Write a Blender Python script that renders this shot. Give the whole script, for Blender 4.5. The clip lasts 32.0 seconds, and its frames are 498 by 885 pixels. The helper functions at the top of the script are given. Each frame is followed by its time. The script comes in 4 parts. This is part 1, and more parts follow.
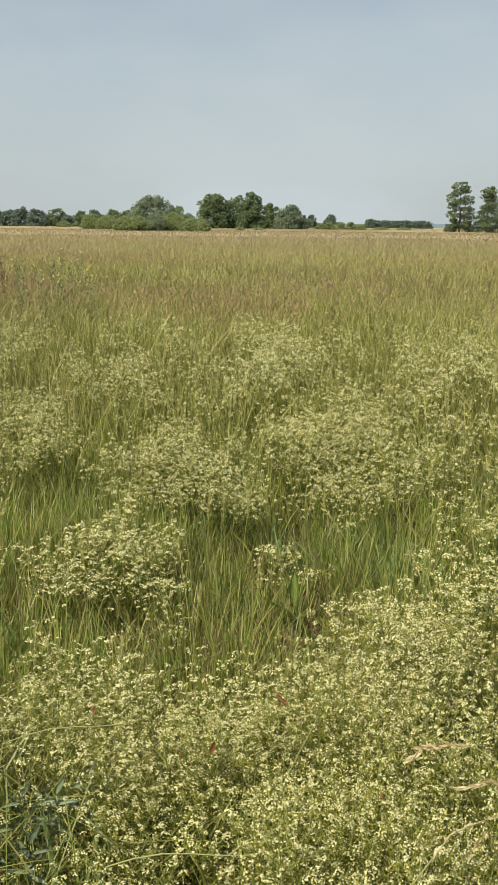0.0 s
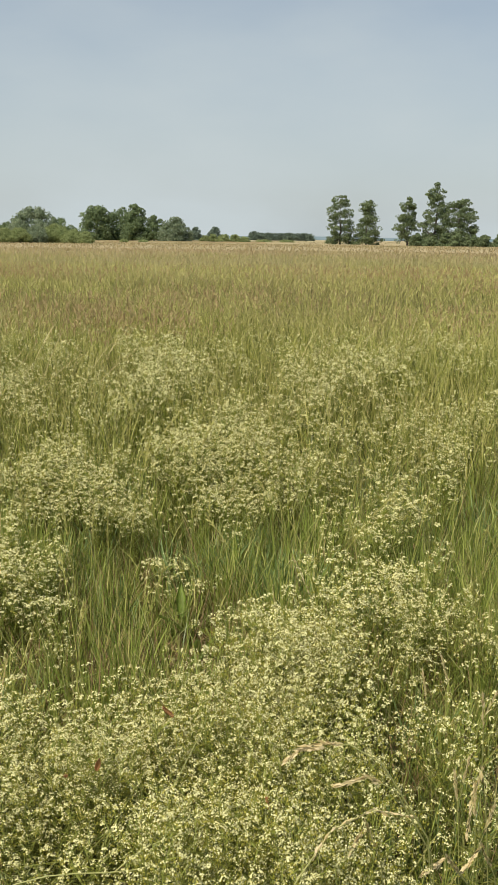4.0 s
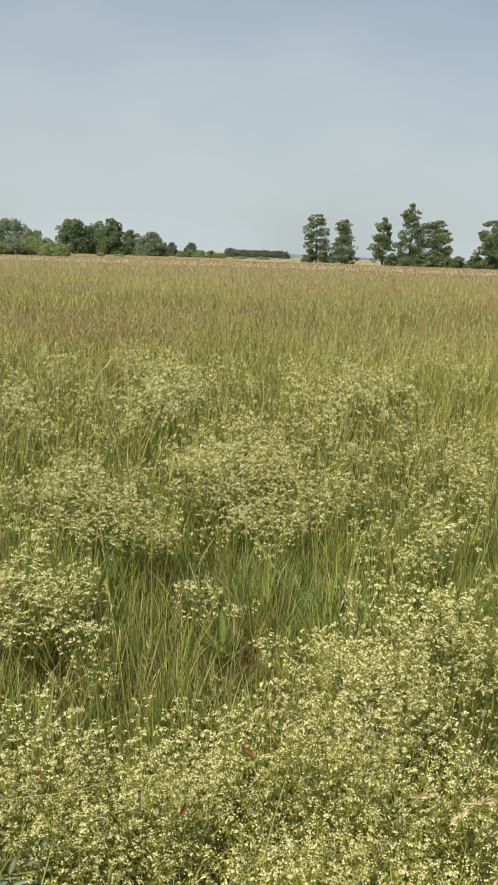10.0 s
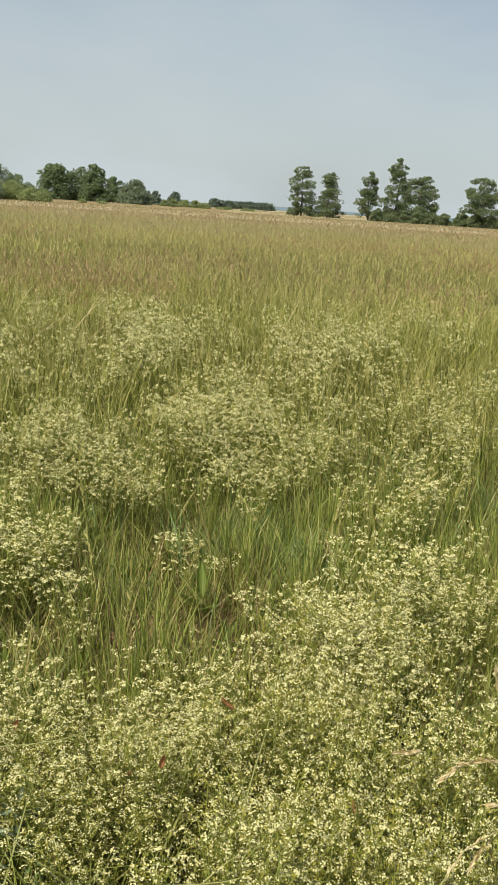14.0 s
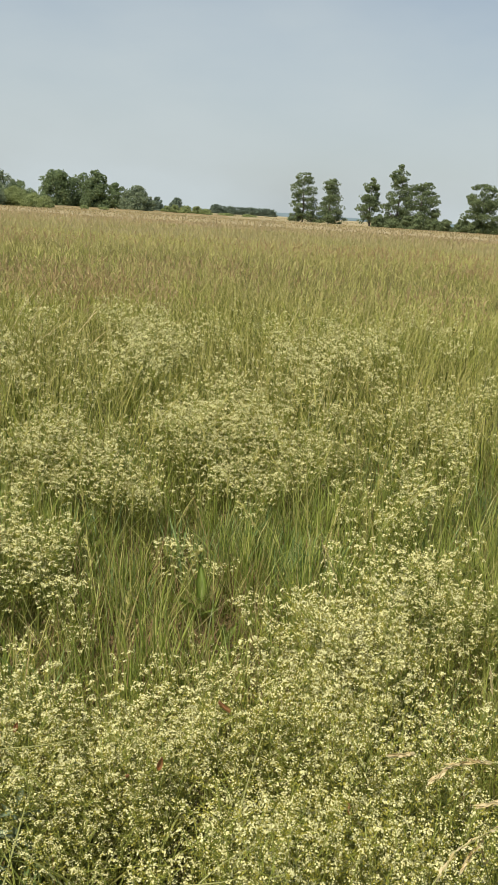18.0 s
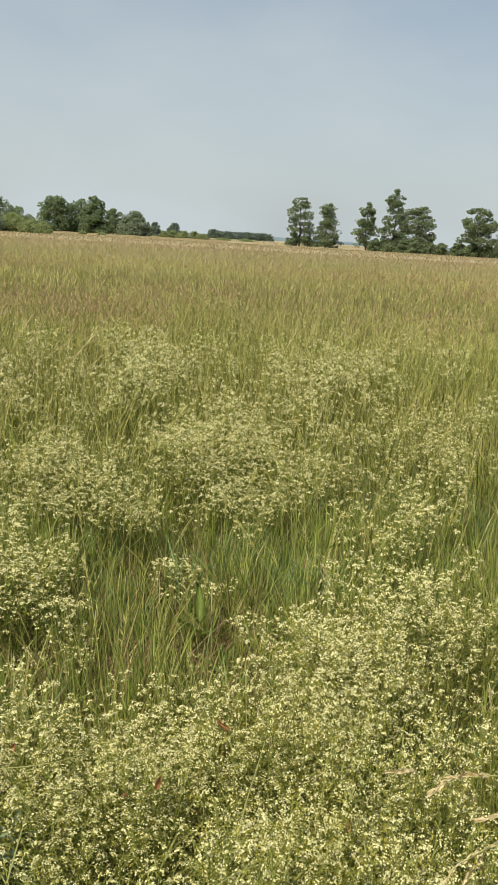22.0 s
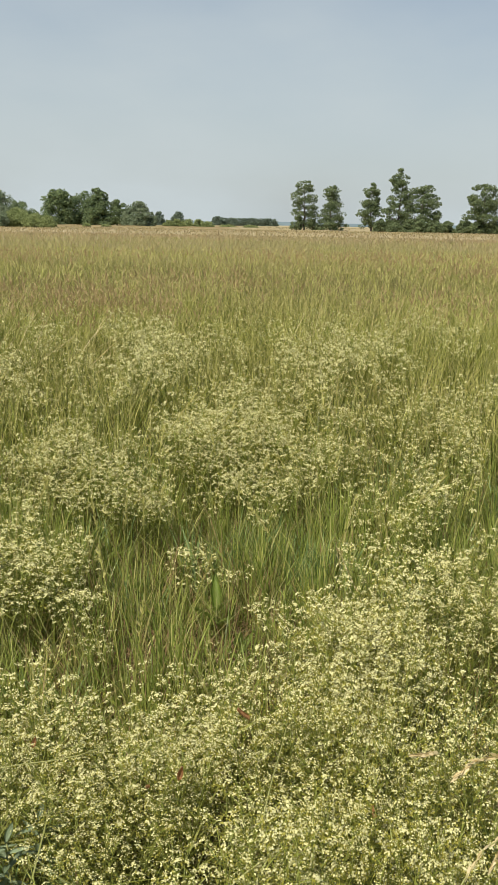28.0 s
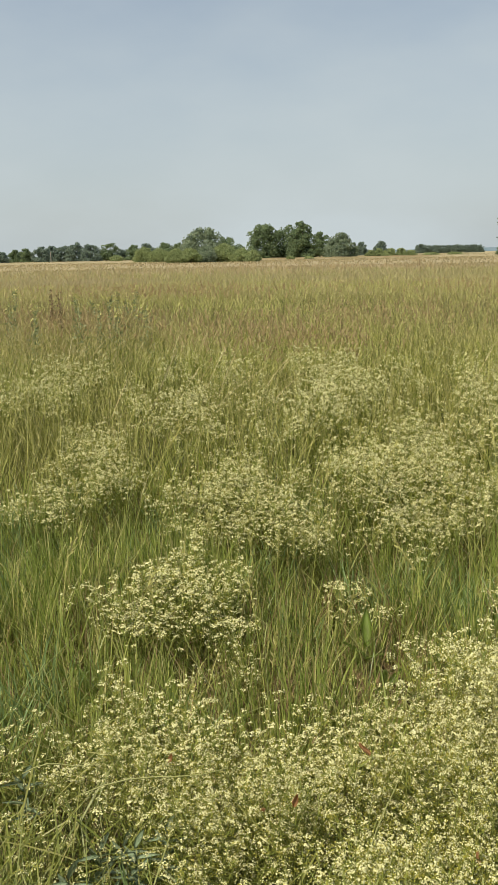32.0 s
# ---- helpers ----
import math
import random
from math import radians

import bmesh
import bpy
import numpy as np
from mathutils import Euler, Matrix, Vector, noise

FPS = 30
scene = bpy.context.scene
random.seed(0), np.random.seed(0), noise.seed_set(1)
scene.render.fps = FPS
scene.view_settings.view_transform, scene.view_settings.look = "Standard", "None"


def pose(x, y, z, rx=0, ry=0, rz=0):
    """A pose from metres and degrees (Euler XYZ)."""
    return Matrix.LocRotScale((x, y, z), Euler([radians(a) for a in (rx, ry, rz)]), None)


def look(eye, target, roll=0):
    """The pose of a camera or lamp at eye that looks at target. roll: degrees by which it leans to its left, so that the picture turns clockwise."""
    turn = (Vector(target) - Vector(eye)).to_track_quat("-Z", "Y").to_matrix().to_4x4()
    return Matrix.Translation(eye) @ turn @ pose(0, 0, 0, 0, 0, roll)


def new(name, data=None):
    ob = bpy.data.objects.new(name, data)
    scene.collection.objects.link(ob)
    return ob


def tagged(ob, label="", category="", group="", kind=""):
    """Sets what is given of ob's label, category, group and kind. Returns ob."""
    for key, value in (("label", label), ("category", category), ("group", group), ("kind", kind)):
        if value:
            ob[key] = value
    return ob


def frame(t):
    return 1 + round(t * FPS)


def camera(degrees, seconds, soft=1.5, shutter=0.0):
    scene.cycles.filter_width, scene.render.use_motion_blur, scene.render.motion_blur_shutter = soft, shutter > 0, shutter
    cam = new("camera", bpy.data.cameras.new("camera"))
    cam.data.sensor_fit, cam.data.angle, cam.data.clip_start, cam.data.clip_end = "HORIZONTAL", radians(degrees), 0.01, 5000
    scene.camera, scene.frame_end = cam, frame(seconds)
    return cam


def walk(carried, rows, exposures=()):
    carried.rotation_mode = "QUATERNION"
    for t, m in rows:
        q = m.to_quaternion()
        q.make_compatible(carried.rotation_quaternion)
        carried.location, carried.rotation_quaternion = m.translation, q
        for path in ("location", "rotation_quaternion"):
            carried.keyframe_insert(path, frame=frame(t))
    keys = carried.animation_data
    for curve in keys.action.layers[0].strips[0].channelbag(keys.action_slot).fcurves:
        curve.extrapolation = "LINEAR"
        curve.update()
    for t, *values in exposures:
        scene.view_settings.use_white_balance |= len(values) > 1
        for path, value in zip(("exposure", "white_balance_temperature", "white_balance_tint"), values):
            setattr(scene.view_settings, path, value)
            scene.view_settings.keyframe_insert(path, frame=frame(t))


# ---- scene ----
cam = camera(31.8, 32.0, soft=1.1)
PATH = [
    (0, (0.127, -0.38, 1.433), (-0.187, 1.535, 0.951), 0.6),
    (0.5, (0.139, -0.382, 1.438), (-0.136, 1.541, 0.961), 0.1),
    (1, (0.14, -0.376, 1.433), (-0.066, 1.554, 0.949), 0.3),
    (1.5, (0.146, -0.375, 1.433), (-0.02, 1.558, 0.946), 0.6),
    (2, (0.146, -0.377, 1.434), (0.016, 1.559, 0.949), 0.7),
    (2.5, (0.143, -0.388, 1.438), (0.024, 1.55, 0.96), 0.6),
    (3, (0.149, -0.385, 1.435), (0.059, 1.557, 0.967), 0.7),
    (3.5, (0.154, -0.387, 1.435), (0.088, 1.558, 0.974), 0.7),
    (5.5, (0.144, -0.409, 1.449), (0.076, 1.541, 1.01), 0.7),
    (6, (0.126, -0.388, 1.439), (0.041, 1.557, 0.98), 0.9),
    (6.5, (0.079, -0.363, 1.447), (-0.004, 1.579, 0.975), 1.2),
    (7, (0.002, -0.322, 1.45), (-0.07, 1.619, 0.976), 1.2),
    (7.5, (-0.06, -0.318, 1.437), (-0.13, 1.625, 0.969), 1.1),
    (8, (-0.114, -0.312, 1.426), (-0.184, 1.631, 0.958), 1.2),
    (8.5, (-0.119, -0.325, 1.427), (-0.195, 1.62, 0.966), 1.3),
    (9, (-0.108, -0.317, 1.43), (-0.171, 1.631, 0.982), 1.6),
    (9.5, (-0.099, -0.315, 1.43), (-0.115, 1.639, 1.004), 2.1),
    (10, (-0.084, -0.306, 1.426), (-0.089, 1.65, 1.009), 1.9),
    (10.5, (-0.071, -0.3, 1.425), (-0.075, 1.657, 1.015), 1.9),
    (11, (-0.092, -0.29, 1.419), (-0.099, 1.669, 1.014), 1.9),
    (11.5, (-0.099, -0.268, 1.402), (-0.126, 1.68, 0.95), 1.4),
    (12, (-0.096, -0.293, 1.403), (-0.097, 1.641, 0.895), 2.1),
    (12.5, (-0.097, -0.311, 1.413), (-0.061, 1.621, 0.896), 3.2),
    (13, (-0.097, -0.298, 1.408), (-0.051, 1.634, 0.893), 3.5),
    (13.5, (-0.096, -0.286, 1.413), (-0.045, 1.646, 0.901), 3.6),
    (14, (-0.098, -0.265, 1.409), (-0.052, 1.667, 0.892), 3.6),
    (14.5, (-0.096, -0.257, 1.402), (-0.05, 1.668, 0.862), 3.7),
    (16.5, (-0.093, -0.285, 1.411), (-0.051, 1.645, 0.887), 3.6),
    (17, (-0.096, -0.284, 1.412), (-0.055, 1.647, 0.894), 3.5),
    (17.5, (-0.089, -0.28, 1.41), (-0.047, 1.653, 0.899), 3.6),
    (18, (-0.09, -0.285, 1.416), (-0.048, 1.65, 0.911), 3.6),
    (18.5, (-0.093, -0.288, 1.417), (-0.051, 1.648, 0.92), 3.6),
    (19, (-0.096, -0.296, 1.42), (-0.054, 1.642, 0.928), 3.6),
    (19.5, (-0.092, -0.295, 1.417), (-0.052, 1.645, 0.933), 3.6),
    (20, (-0.095, -0.297, 1.417), (-0.055, 1.644, 0.939), 3.6),
    (20.5, (-0.092, -0.29, 1.411), (-0.05, 1.653, 0.939), 3.6),
    (21, (-0.09, -0.292, 1.411), (-0.049, 1.653, 0.946), 3.4),
    (21.5, (-0.087, -0.294, 1.412), (-0.046, 1.652, 0.953), 3.5),
    (22, (-0.087, -0.296, 1.407), (-0.044, 1.651, 0.954), 3.3),
    (22.5, (-0.092, -0.281, 1.405), (-0.031, 1.663, 0.942), 3.1),
    (23, (-0.093, -0.279, 1.402), (-0.03, 1.667, 0.941), 2.9),
    (23.5, (-0.09, -0.278, 1.401), (-0.027, 1.668, 0.946), 2.9),
    (24, (-0.082, -0.283, 1.399), (-0.009, 1.66, 0.931), 2.7),
    (24.5, (-0.076, -0.287, 1.407), (0.015, 1.653, 0.928), 2.2),
    (25, (-0.086, -0.287, 1.409), (0.006, 1.654, 0.935), 2.1),
    (25.5, (-0.087, -0.288, 1.411), (0.006, 1.654, 0.942), 2.2),
    (27.5, (-0.086, -0.281, 1.403), (0.008, 1.664, 0.948), 2.2),
    (28, (-0.083, -0.276, 1.4), (-0.067, 1.665, 0.916), 1.0),
    (28.5, (-0.096, -0.273, 1.397), (-0.17, 1.663, 0.899), 0.1),
    (29, (-0.101, -0.264, 1.398), (-0.218, 1.671, 0.906), 0.2),
    (29.5, (-0.094, -0.246, 1.393), (-0.243, 1.691, 0.92), 1.2),
    (30, (-0.086, -0.262, 1.392), (-0.289, 1.67, 0.916), 0.8),
    (30.5, (-0.094, -0.266, 1.403), (-0.371, 1.655, 0.919), -0.6),
    (31, (-0.085, -0.265, 1.401), (-0.428, 1.65, 0.937), -1.4),
    (31.5, (-0.039, -0.279, 1.424), (-0.445, 1.628, 0.978), -1.7),
    (32, (0.072, -0.346, 1.449), (-0.364, 1.56, 1.03), -1.1),
]
walk(cam, [(t, look(eye, target, roll)) for t, eye, target, roll in PATH], exposures=((0.0, 0.15), (32.0, 0.15)))

# ---- light ----
SUN_AZ, SUN_EL = -138.0, 57.0  # degrees clockwise from +y, and above the horizon
world = bpy.data.worlds.new("summer_sky")
scene.world = world
world.use_nodes = True
wn, wl = world.node_tree.nodes, world.node_tree.links
wn.clear()
w_out = wn.new("ShaderNodeOutputWorld")
w_bg = wn.new("ShaderNodeBackground")
w_bg.inputs["Strength"].default_value = 0.1
sky = wn.new("ShaderNodeTexSky")
sky.sky_type = "NISHITA"
sky.sun_disc = False
sky.sun_elevation, sky.sun_rotation = radians(SUN_EL), radians(SUN_AZ)
sky.air_density, sky.dust_density, sky.ozone_density = 1.0, 2.0, 0.15
# a thin veil of high cloud over the whole sky, finely uneven
w_tc = wn.new("ShaderNodeTexCoord")
w_map = wn.new("ShaderNodeMapping")
w_map.inputs["Scale"].default_value = (1.3, 1.3, 3.2)
w_map.inputs["Rotation"].default_value = (0.2, 0.5, 0.3)
w_noise = wn.new("ShaderNodeTexNoise")
w_noise.inputs["Scale"].default_value = 2.2
w_noise.inputs["Detail"].default_value = 5.0
w_noise.inputs["Roughness"].default_value = 0.5
w_ramp = wn.new("ShaderNodeMapRange")
w_ramp.inputs["From Min"].default_value, w_ramp.inputs["From Max"].default_value = 0.3, 0.7
w_ramp.inputs["To Min"].default_value, w_ramp.inputs["To Max"].default_value = 0.62, 1.0
# the veil thickens to haze near the horizon
w_sep = wn.new("ShaderNodeSeparateXYZ")
w_low = wn.new("ShaderNodeMapRange")
w_low.inputs["From Min"].default_value, w_low.inputs["From Max"].default_value = 0.02, 0.42
w_low.inputs["To Min"].default_value, w_low.inputs["To Max"].default_value = 0.12, -0.62
w_sum = wn.new("ShaderNodeMath")
w_sum.operation, w_sum.use_clamp = "ADD", True
w_mix = wn.new("ShaderNodeMix")
w_mix.data_type = "RGBA"
w_mix.inputs["B"].default_value = (5.06, 5.65, 5.8, 1)
wl.new(w_tc.outputs["Generated"], w_map.inputs["Vector"])
wl.new(w_map.outputs["Vector"], w_noise.inputs["Vector"])
wl.new(w_noise.outputs["Fac"], w_ramp.inputs["Value"])
wl.new(w_tc.outputs["Generated"], w_sep.inputs["Vector"])
wl.new(w_sep.outputs["Z"], w_low.inputs["Value"])
wl.new(w_ramp.outputs["Result"], w_sum.inputs[0])
wl.new(w_low.outputs["Result"], w_sum.inputs[1])
wl.new(w_sum.outputs["Value"], w_mix.inputs["Factor"])
wl.new(sky.outputs["Color"], w_mix.inputs["A"])
wl.new(w_mix.outputs["Result"], w_bg.inputs["Color"])
wl.new(w_bg.outputs["Background"], w_out.inputs["Surface"])

sun = new("sun", bpy.data.lights.new("sun", "SUN"))
sun.data.energy, sun.data.angle, sun.data.color = 4.6, radians(0.7), (1.0, 0.93, 0.8)
sun_from = Vector((math.sin(radians(SUN_AZ)) * math.cos(radians(SUN_EL)), math.cos(radians(SUN_AZ)) * math.cos(radians(SUN_EL)), math.sin(radians(SUN_EL))))
sun.matrix_world = look(sun_from * 60, (0, 0, 0))


# ---- materials ----
def tinted(name, tones, rough=0.6, through_light=0.0, patch=None, patch_scale=0.4, gloss=0.3, bump=0.0, bump_scale=60.0):
    """A plant or earth material: its tones vary from piece to piece, and drift to the patch tone over wide areas."""
    m = bpy.data.materials.new(name)
    m.use_nodes = True
    n, l = m.node_tree.nodes, m.node_tree.links
    bsdf, out = n["Principled BSDF"], n["Material Output"]
    geo = n.new("ShaderNodeNewGeometry")
    ramp = n.new("ShaderNodeValToRGB")
    els = ramp.color_ramp.elements
    while len(els) < len(tones):
        els.new(0.5)
    for i, c in enumerate(tones):
        els[i].position, els[i].color = i / max(1, len(tones) - 1), (*c, 1)
    l.new(geo.outputs["Random Per Island"], ramp.inputs["Fac"])
    colour = ramp.outputs["Color"]
    if patch:
        tc = n.new("ShaderNodeTexCoord")
        tex = n.new("ShaderNodeTexNoise")
        tex.inputs["Scale"].default_value, tex.inputs["Detail"].default_value = patch_scale, 4.0
        l.new(tc.outputs["Object"], tex.inputs["Vector"])
        mr = n.new("ShaderNodeMapRange")
        mr.inputs["From Min"].default_value, mr.inputs["From Max"].default_value = 0.42, 0.66
        mr.inputs["To Max"].default_value = 0.85
        l.new(tex.outputs["Fac"], mr.inputs["Value"])
        mix = n.new("ShaderNodeMix")
        mix.data_type = "RGBA"
        mix.inputs["B"].default_value = (*patch, 1)
        l.new(mr.outputs["Result"], mix.inputs["Factor"])
        l.new(colour, mix.inputs["A"])
        colour = mix.outputs["Result"]
    if bump:
        bt = n.new("ShaderNodeTexNoise")
        bt.inputs["Scale"].default_value, bt.inputs["Detail"].default_value = bump_scale, 6.0
        bn = n.new("ShaderNodeBump")
        bn.inputs["Strength"].default_value = bump
        tc2 = n.new("ShaderNodeTexCoord")
        l.new(tc2.outputs["Object"], bt.inputs["Vector"])
        l.new(bt.outputs["Fac"], bn.inputs["Height"])
        l.new(bn.outputs["Normal"], bsdf.inputs["Normal"])
    l.new(colour, bsdf.inputs["Base Color"])
    bsdf.inputs["Roughness"].default_value = rough
    bsdf.inputs["Specular IOR Level"].default_value = gloss
    if through_light:
        tr = n.new("ShaderNodeBsdfTranslucent")
        l.new(colour, tr.inputs["Color"])
        ms = n.new("ShaderNodeMixShader")
        ms.inputs["Fac"].default_value = through_light
        l.new(bsdf.outputs["BSDF"], ms.inputs[1])
        l.new(tr.outputs["BSDF"], ms.inputs[2])
        l.new(ms.outputs["Shader"], out.inputs["Surface"])
    return m


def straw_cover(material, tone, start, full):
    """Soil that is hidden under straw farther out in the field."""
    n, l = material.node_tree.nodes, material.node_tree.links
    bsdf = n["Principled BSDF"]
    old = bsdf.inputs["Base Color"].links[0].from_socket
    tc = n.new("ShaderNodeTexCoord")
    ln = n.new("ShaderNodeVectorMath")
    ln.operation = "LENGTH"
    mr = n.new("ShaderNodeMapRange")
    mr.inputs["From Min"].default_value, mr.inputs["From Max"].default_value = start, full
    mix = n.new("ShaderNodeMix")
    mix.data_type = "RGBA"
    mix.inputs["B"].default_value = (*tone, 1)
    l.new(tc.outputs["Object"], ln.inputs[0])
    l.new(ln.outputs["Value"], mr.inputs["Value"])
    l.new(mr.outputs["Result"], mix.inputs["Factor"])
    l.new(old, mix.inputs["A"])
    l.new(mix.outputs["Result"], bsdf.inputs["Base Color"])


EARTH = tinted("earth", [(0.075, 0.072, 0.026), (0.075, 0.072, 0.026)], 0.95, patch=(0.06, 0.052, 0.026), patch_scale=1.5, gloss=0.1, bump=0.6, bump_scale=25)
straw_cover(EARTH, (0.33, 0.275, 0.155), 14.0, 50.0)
GRASS = tinted("grass_blade", [(0.075, 0.105, 0.015), (0.13, 0.165, 0.025), (0.19, 0.215, 0.035), (0.25, 0.265, 0.055), (0.4, 0.36, 0.14)], 0.45, 0.25, patch=(0.2, 0.2, 0.045), patch_scale=0.6)
MEADOW = tinted("meadow_grass_blade", [(0.055, 0.075, 0.014), (0.14, 0.175, 0.03), (0.26, 0.285, 0.05), (0.4, 0.395, 0.085), (0.58, 0.52, 0.2)], 0.4, 0.3, patch=(0.2, 0.2, 0.045), patch_scale=0.5)
BLUEGRASS = tinted("broad_grass_blade", [(0.13, 0.17, 0.032), (0.23, 0.29, 0.058), (0.33, 0.385, 0.08), (0.43, 0.46, 0.12), (0.6, 0.52, 0.21)], 0.4, 0.42, gloss=0.4)
SEDGE = tinted("blue_green_blade", [(0.1, 0.165, 0.06), (0.17, 0.26, 0.09), (0.26, 0.35, 0.12), (0.36, 0.42, 0.15)], 0.4, 0.35, gloss=0.4)
STALK = tinted("grass_stalk", [(0.26, 0.31, 0.05), (0.42, 0.43, 0.1), (0.6, 0.55, 0.22)], 0.5, 0.25, patch=(0.42, 0.37, 0.12), patch_scale=0.25)
HEAD = tinted("seed_head", [(0.4, 0.42, 0.1), (0.52, 0.49, 0.16), (0.6, 0.53, 0.22)], 0.7, 0.3, patch=(0.47, 0.38, 0.18), patch_scale=0.3)
REDHEAD = tinted("reddish_seed_head", [(0.4, 0.295, 0.14), (0.48, 0.36, 0.175), (0.34, 0.245, 0.11)], 0.7, 0.3)
FIELD = tinted("far_grass", [(0.44, 0.36, 0.2), (0.46, 0.37, 0.21), (0.48, 0.375, 0.22)], 0.8, 0.6, patch=(0.43, 0.385, 0.19), patch_scale=0.03, gloss=0.05)
PALEFIELD = tinted("pale_field_grass", [(0.3, 0.305, 0.105), (0.42, 0.4, 0.165), (0.52, 0.47, 0.22)], 0.65, 0.5, patch=(0.46, 0.375, 0.22), patch_scale=0.09)
MIDFIELD = tinted("ripening_grass", [(0.07, 0.09, 0.02), (0.18, 0.2, 0.045), (0.33, 0.33, 0.1), (0.52, 0.46, 0.2)], 0.6, 0.35, patch=(0.3, 0.225, 0.115), patch_scale=0.16)
THATCH = tinted("dead_grass", [(0.13, 0.085, 0.035), (0.23, 0.15, 0.065), (0.34, 0.26, 0.12)], 0.8, 0.1)
STRAW = tinted("dry_straw", [(0.48, 0.38, 0.17), (0.6, 0.49, 0.25), (0.7, 0.59, 0.35)], 0.6, 0.2, bump=0.2)
GREENSTRAW = tinted("pale_green_stalk", [(0.26, 0.28, 0.085), (0.36, 0.35, 0.13)], 0.45, 0.1)
PETAL = tinted("cream_petal", [(0.64, 0.61, 0.27), (0.74, 0.71, 0.39), (0.53, 0.5, 0.165)], 0.6, 0.15)
BUD = tinted("green_yellow_bud", [(0.22, 0.22, 0.03), (0.33, 0.31, 0.045), (0.44, 0.4, 0.09)], 0.6, 0.25)
BEDSTEM = tinted("bedstraw_stem", [(0.16, 0.19, 0.03), (0.21, 0.23, 0.04)], 0.5)
BEDLEAF = tinted("bedstraw_leaf", [(0.06, 0.075, 0.013), (0.12, 0.13, 0.022), (0.21, 0.2, 0.036)], 0.5, 0.25)
DOCK = tinted("broad_leaf", [(0.27, 0.36, 0.07), (0.27, 0.36, 0.07)], 0.45, 0.3, patch=(0.26, 0.3, 0.08), patch_scale=30, bump=0.2)
BROWN = tinted("brown_dry_leaf", [(0.55, 0.31, 0.14), (0.55, 0.31, 0.14)], 0.7, 0.4, patch=(0.46, 0.25, 0.11), patch_scale=60, bump=0.4)
RUST = tinted("rusty_seed", [(0.2, 0.15, 0.075), (0.28, 0.2, 0.1)], 0.8)
SAGE = tinted("grey_green_leaf", [(0.24, 0.31, 0.17), (0.32, 0.38, 0.23)], 0.6, 0.25, bump=0.2)
WEED = tinted("weed_leaf", [(0.2, 0.24, 0.09), (0.27, 0.3, 0.13), (0.34, 0.36, 0.18)], 0.6, 0.3)
BARK = tinted("bark", [(0.09, 0.075, 0.06), (0.09, 0.075, 0.06)], 0.9, patch=(0.14, 0.12, 0.1), patch_scale=3, bump=0.8, bump_scale=12)
DEADWOOD = tinted("dead_wood", [(0.15, 0.14, 0.125), (0.15, 0.14, 0.125)], 0.9, patch=(0.09, 0.08, 0.07), patch_scale=2, bump=0.5, bump_scale=12)
# oak and alder tones are raised and greyed to carry distance haze
LEAF_OAK = tinted("dark_tree_leaf", [(0.15, 0.2, 0.105), (0.195, 0.255, 0.125), (0.24, 0.3, 0.145)], 0.8, 0.5, gloss=0.1)
LEAF_ALDER = tinted("alder_leaf", [(0.135, 0.175, 0.095), (0.19, 0.24, 0.12), (0.245, 0.295, 0.14)], 0.8, 0.5, gloss=0.1)
LEAF_WILLOW = tinted("willow_leaf", [(0.19, 0.245, 0.155), (0.25, 0.305, 0.19), (0.29, 0.335, 0.21)], 0.8, 0.45, gloss=0.1)
LEAF_BUSH = tinted("bush_leaf", [(0.24, 0.285, 0.125), (0.29, 0.34, 0.145), (0.345, 0.395, 0.17)], 0.8, 0.45, gloss=0.1)
# distance haze is painted into these leaves: bluer and paler
LEAF_HAZE = tinted("hazed_leaf", [(0.17, 0.22, 0.17), (0.2, 0.255, 0.19), (0.225, 0.28, 0.205)], 0.8, 0.5, gloss=0.05)
# the hills' blue-grey is aerial haze put into the base colour
HILL = tinted("hazy_hill", [(0.16, 0.21, 0.23), (0.16, 0.21, 0.23)], 1.0, patch=(0.12, 0.17, 0.18), patch_scale=0.01, gloss=0.0)
WOODPOST = tinted("weathered_wood", [(0.4, 0.37, 0.32), (0.4, 0.37, 0.32)], 0.9, bump=0.5, bump_scale=20)


# ---- mesh makers ----
rng = np.random.default_rng(7)


def raw_mesh(name, verts, sizes, loops, material):
    me = bpy.data.meshes.new(name)
    sizes, loops = np.asarray(sizes, np.int32), np.asarray(loops, np.int32).ravel()
    verts = np.asarray(verts, np.float32).reshape(-1, 3)
    me.vertices.add(len(verts))
    me.vertices.foreach_set("co", verts.ravel())
    me.loops.add(len(loops))
    me.loops.foreach_set("vertex_index", loops)
    me.polygons.add(len(sizes))
    me.polygons.foreach_set("loop_start", np.r_[0, np.cumsum(sizes)[:-1]].astype(np.int32))
    me.polygons.foreach_set("loop_total", sizes)
    me.update(calc_edges=True)
    me.materials.append(material)
    return me


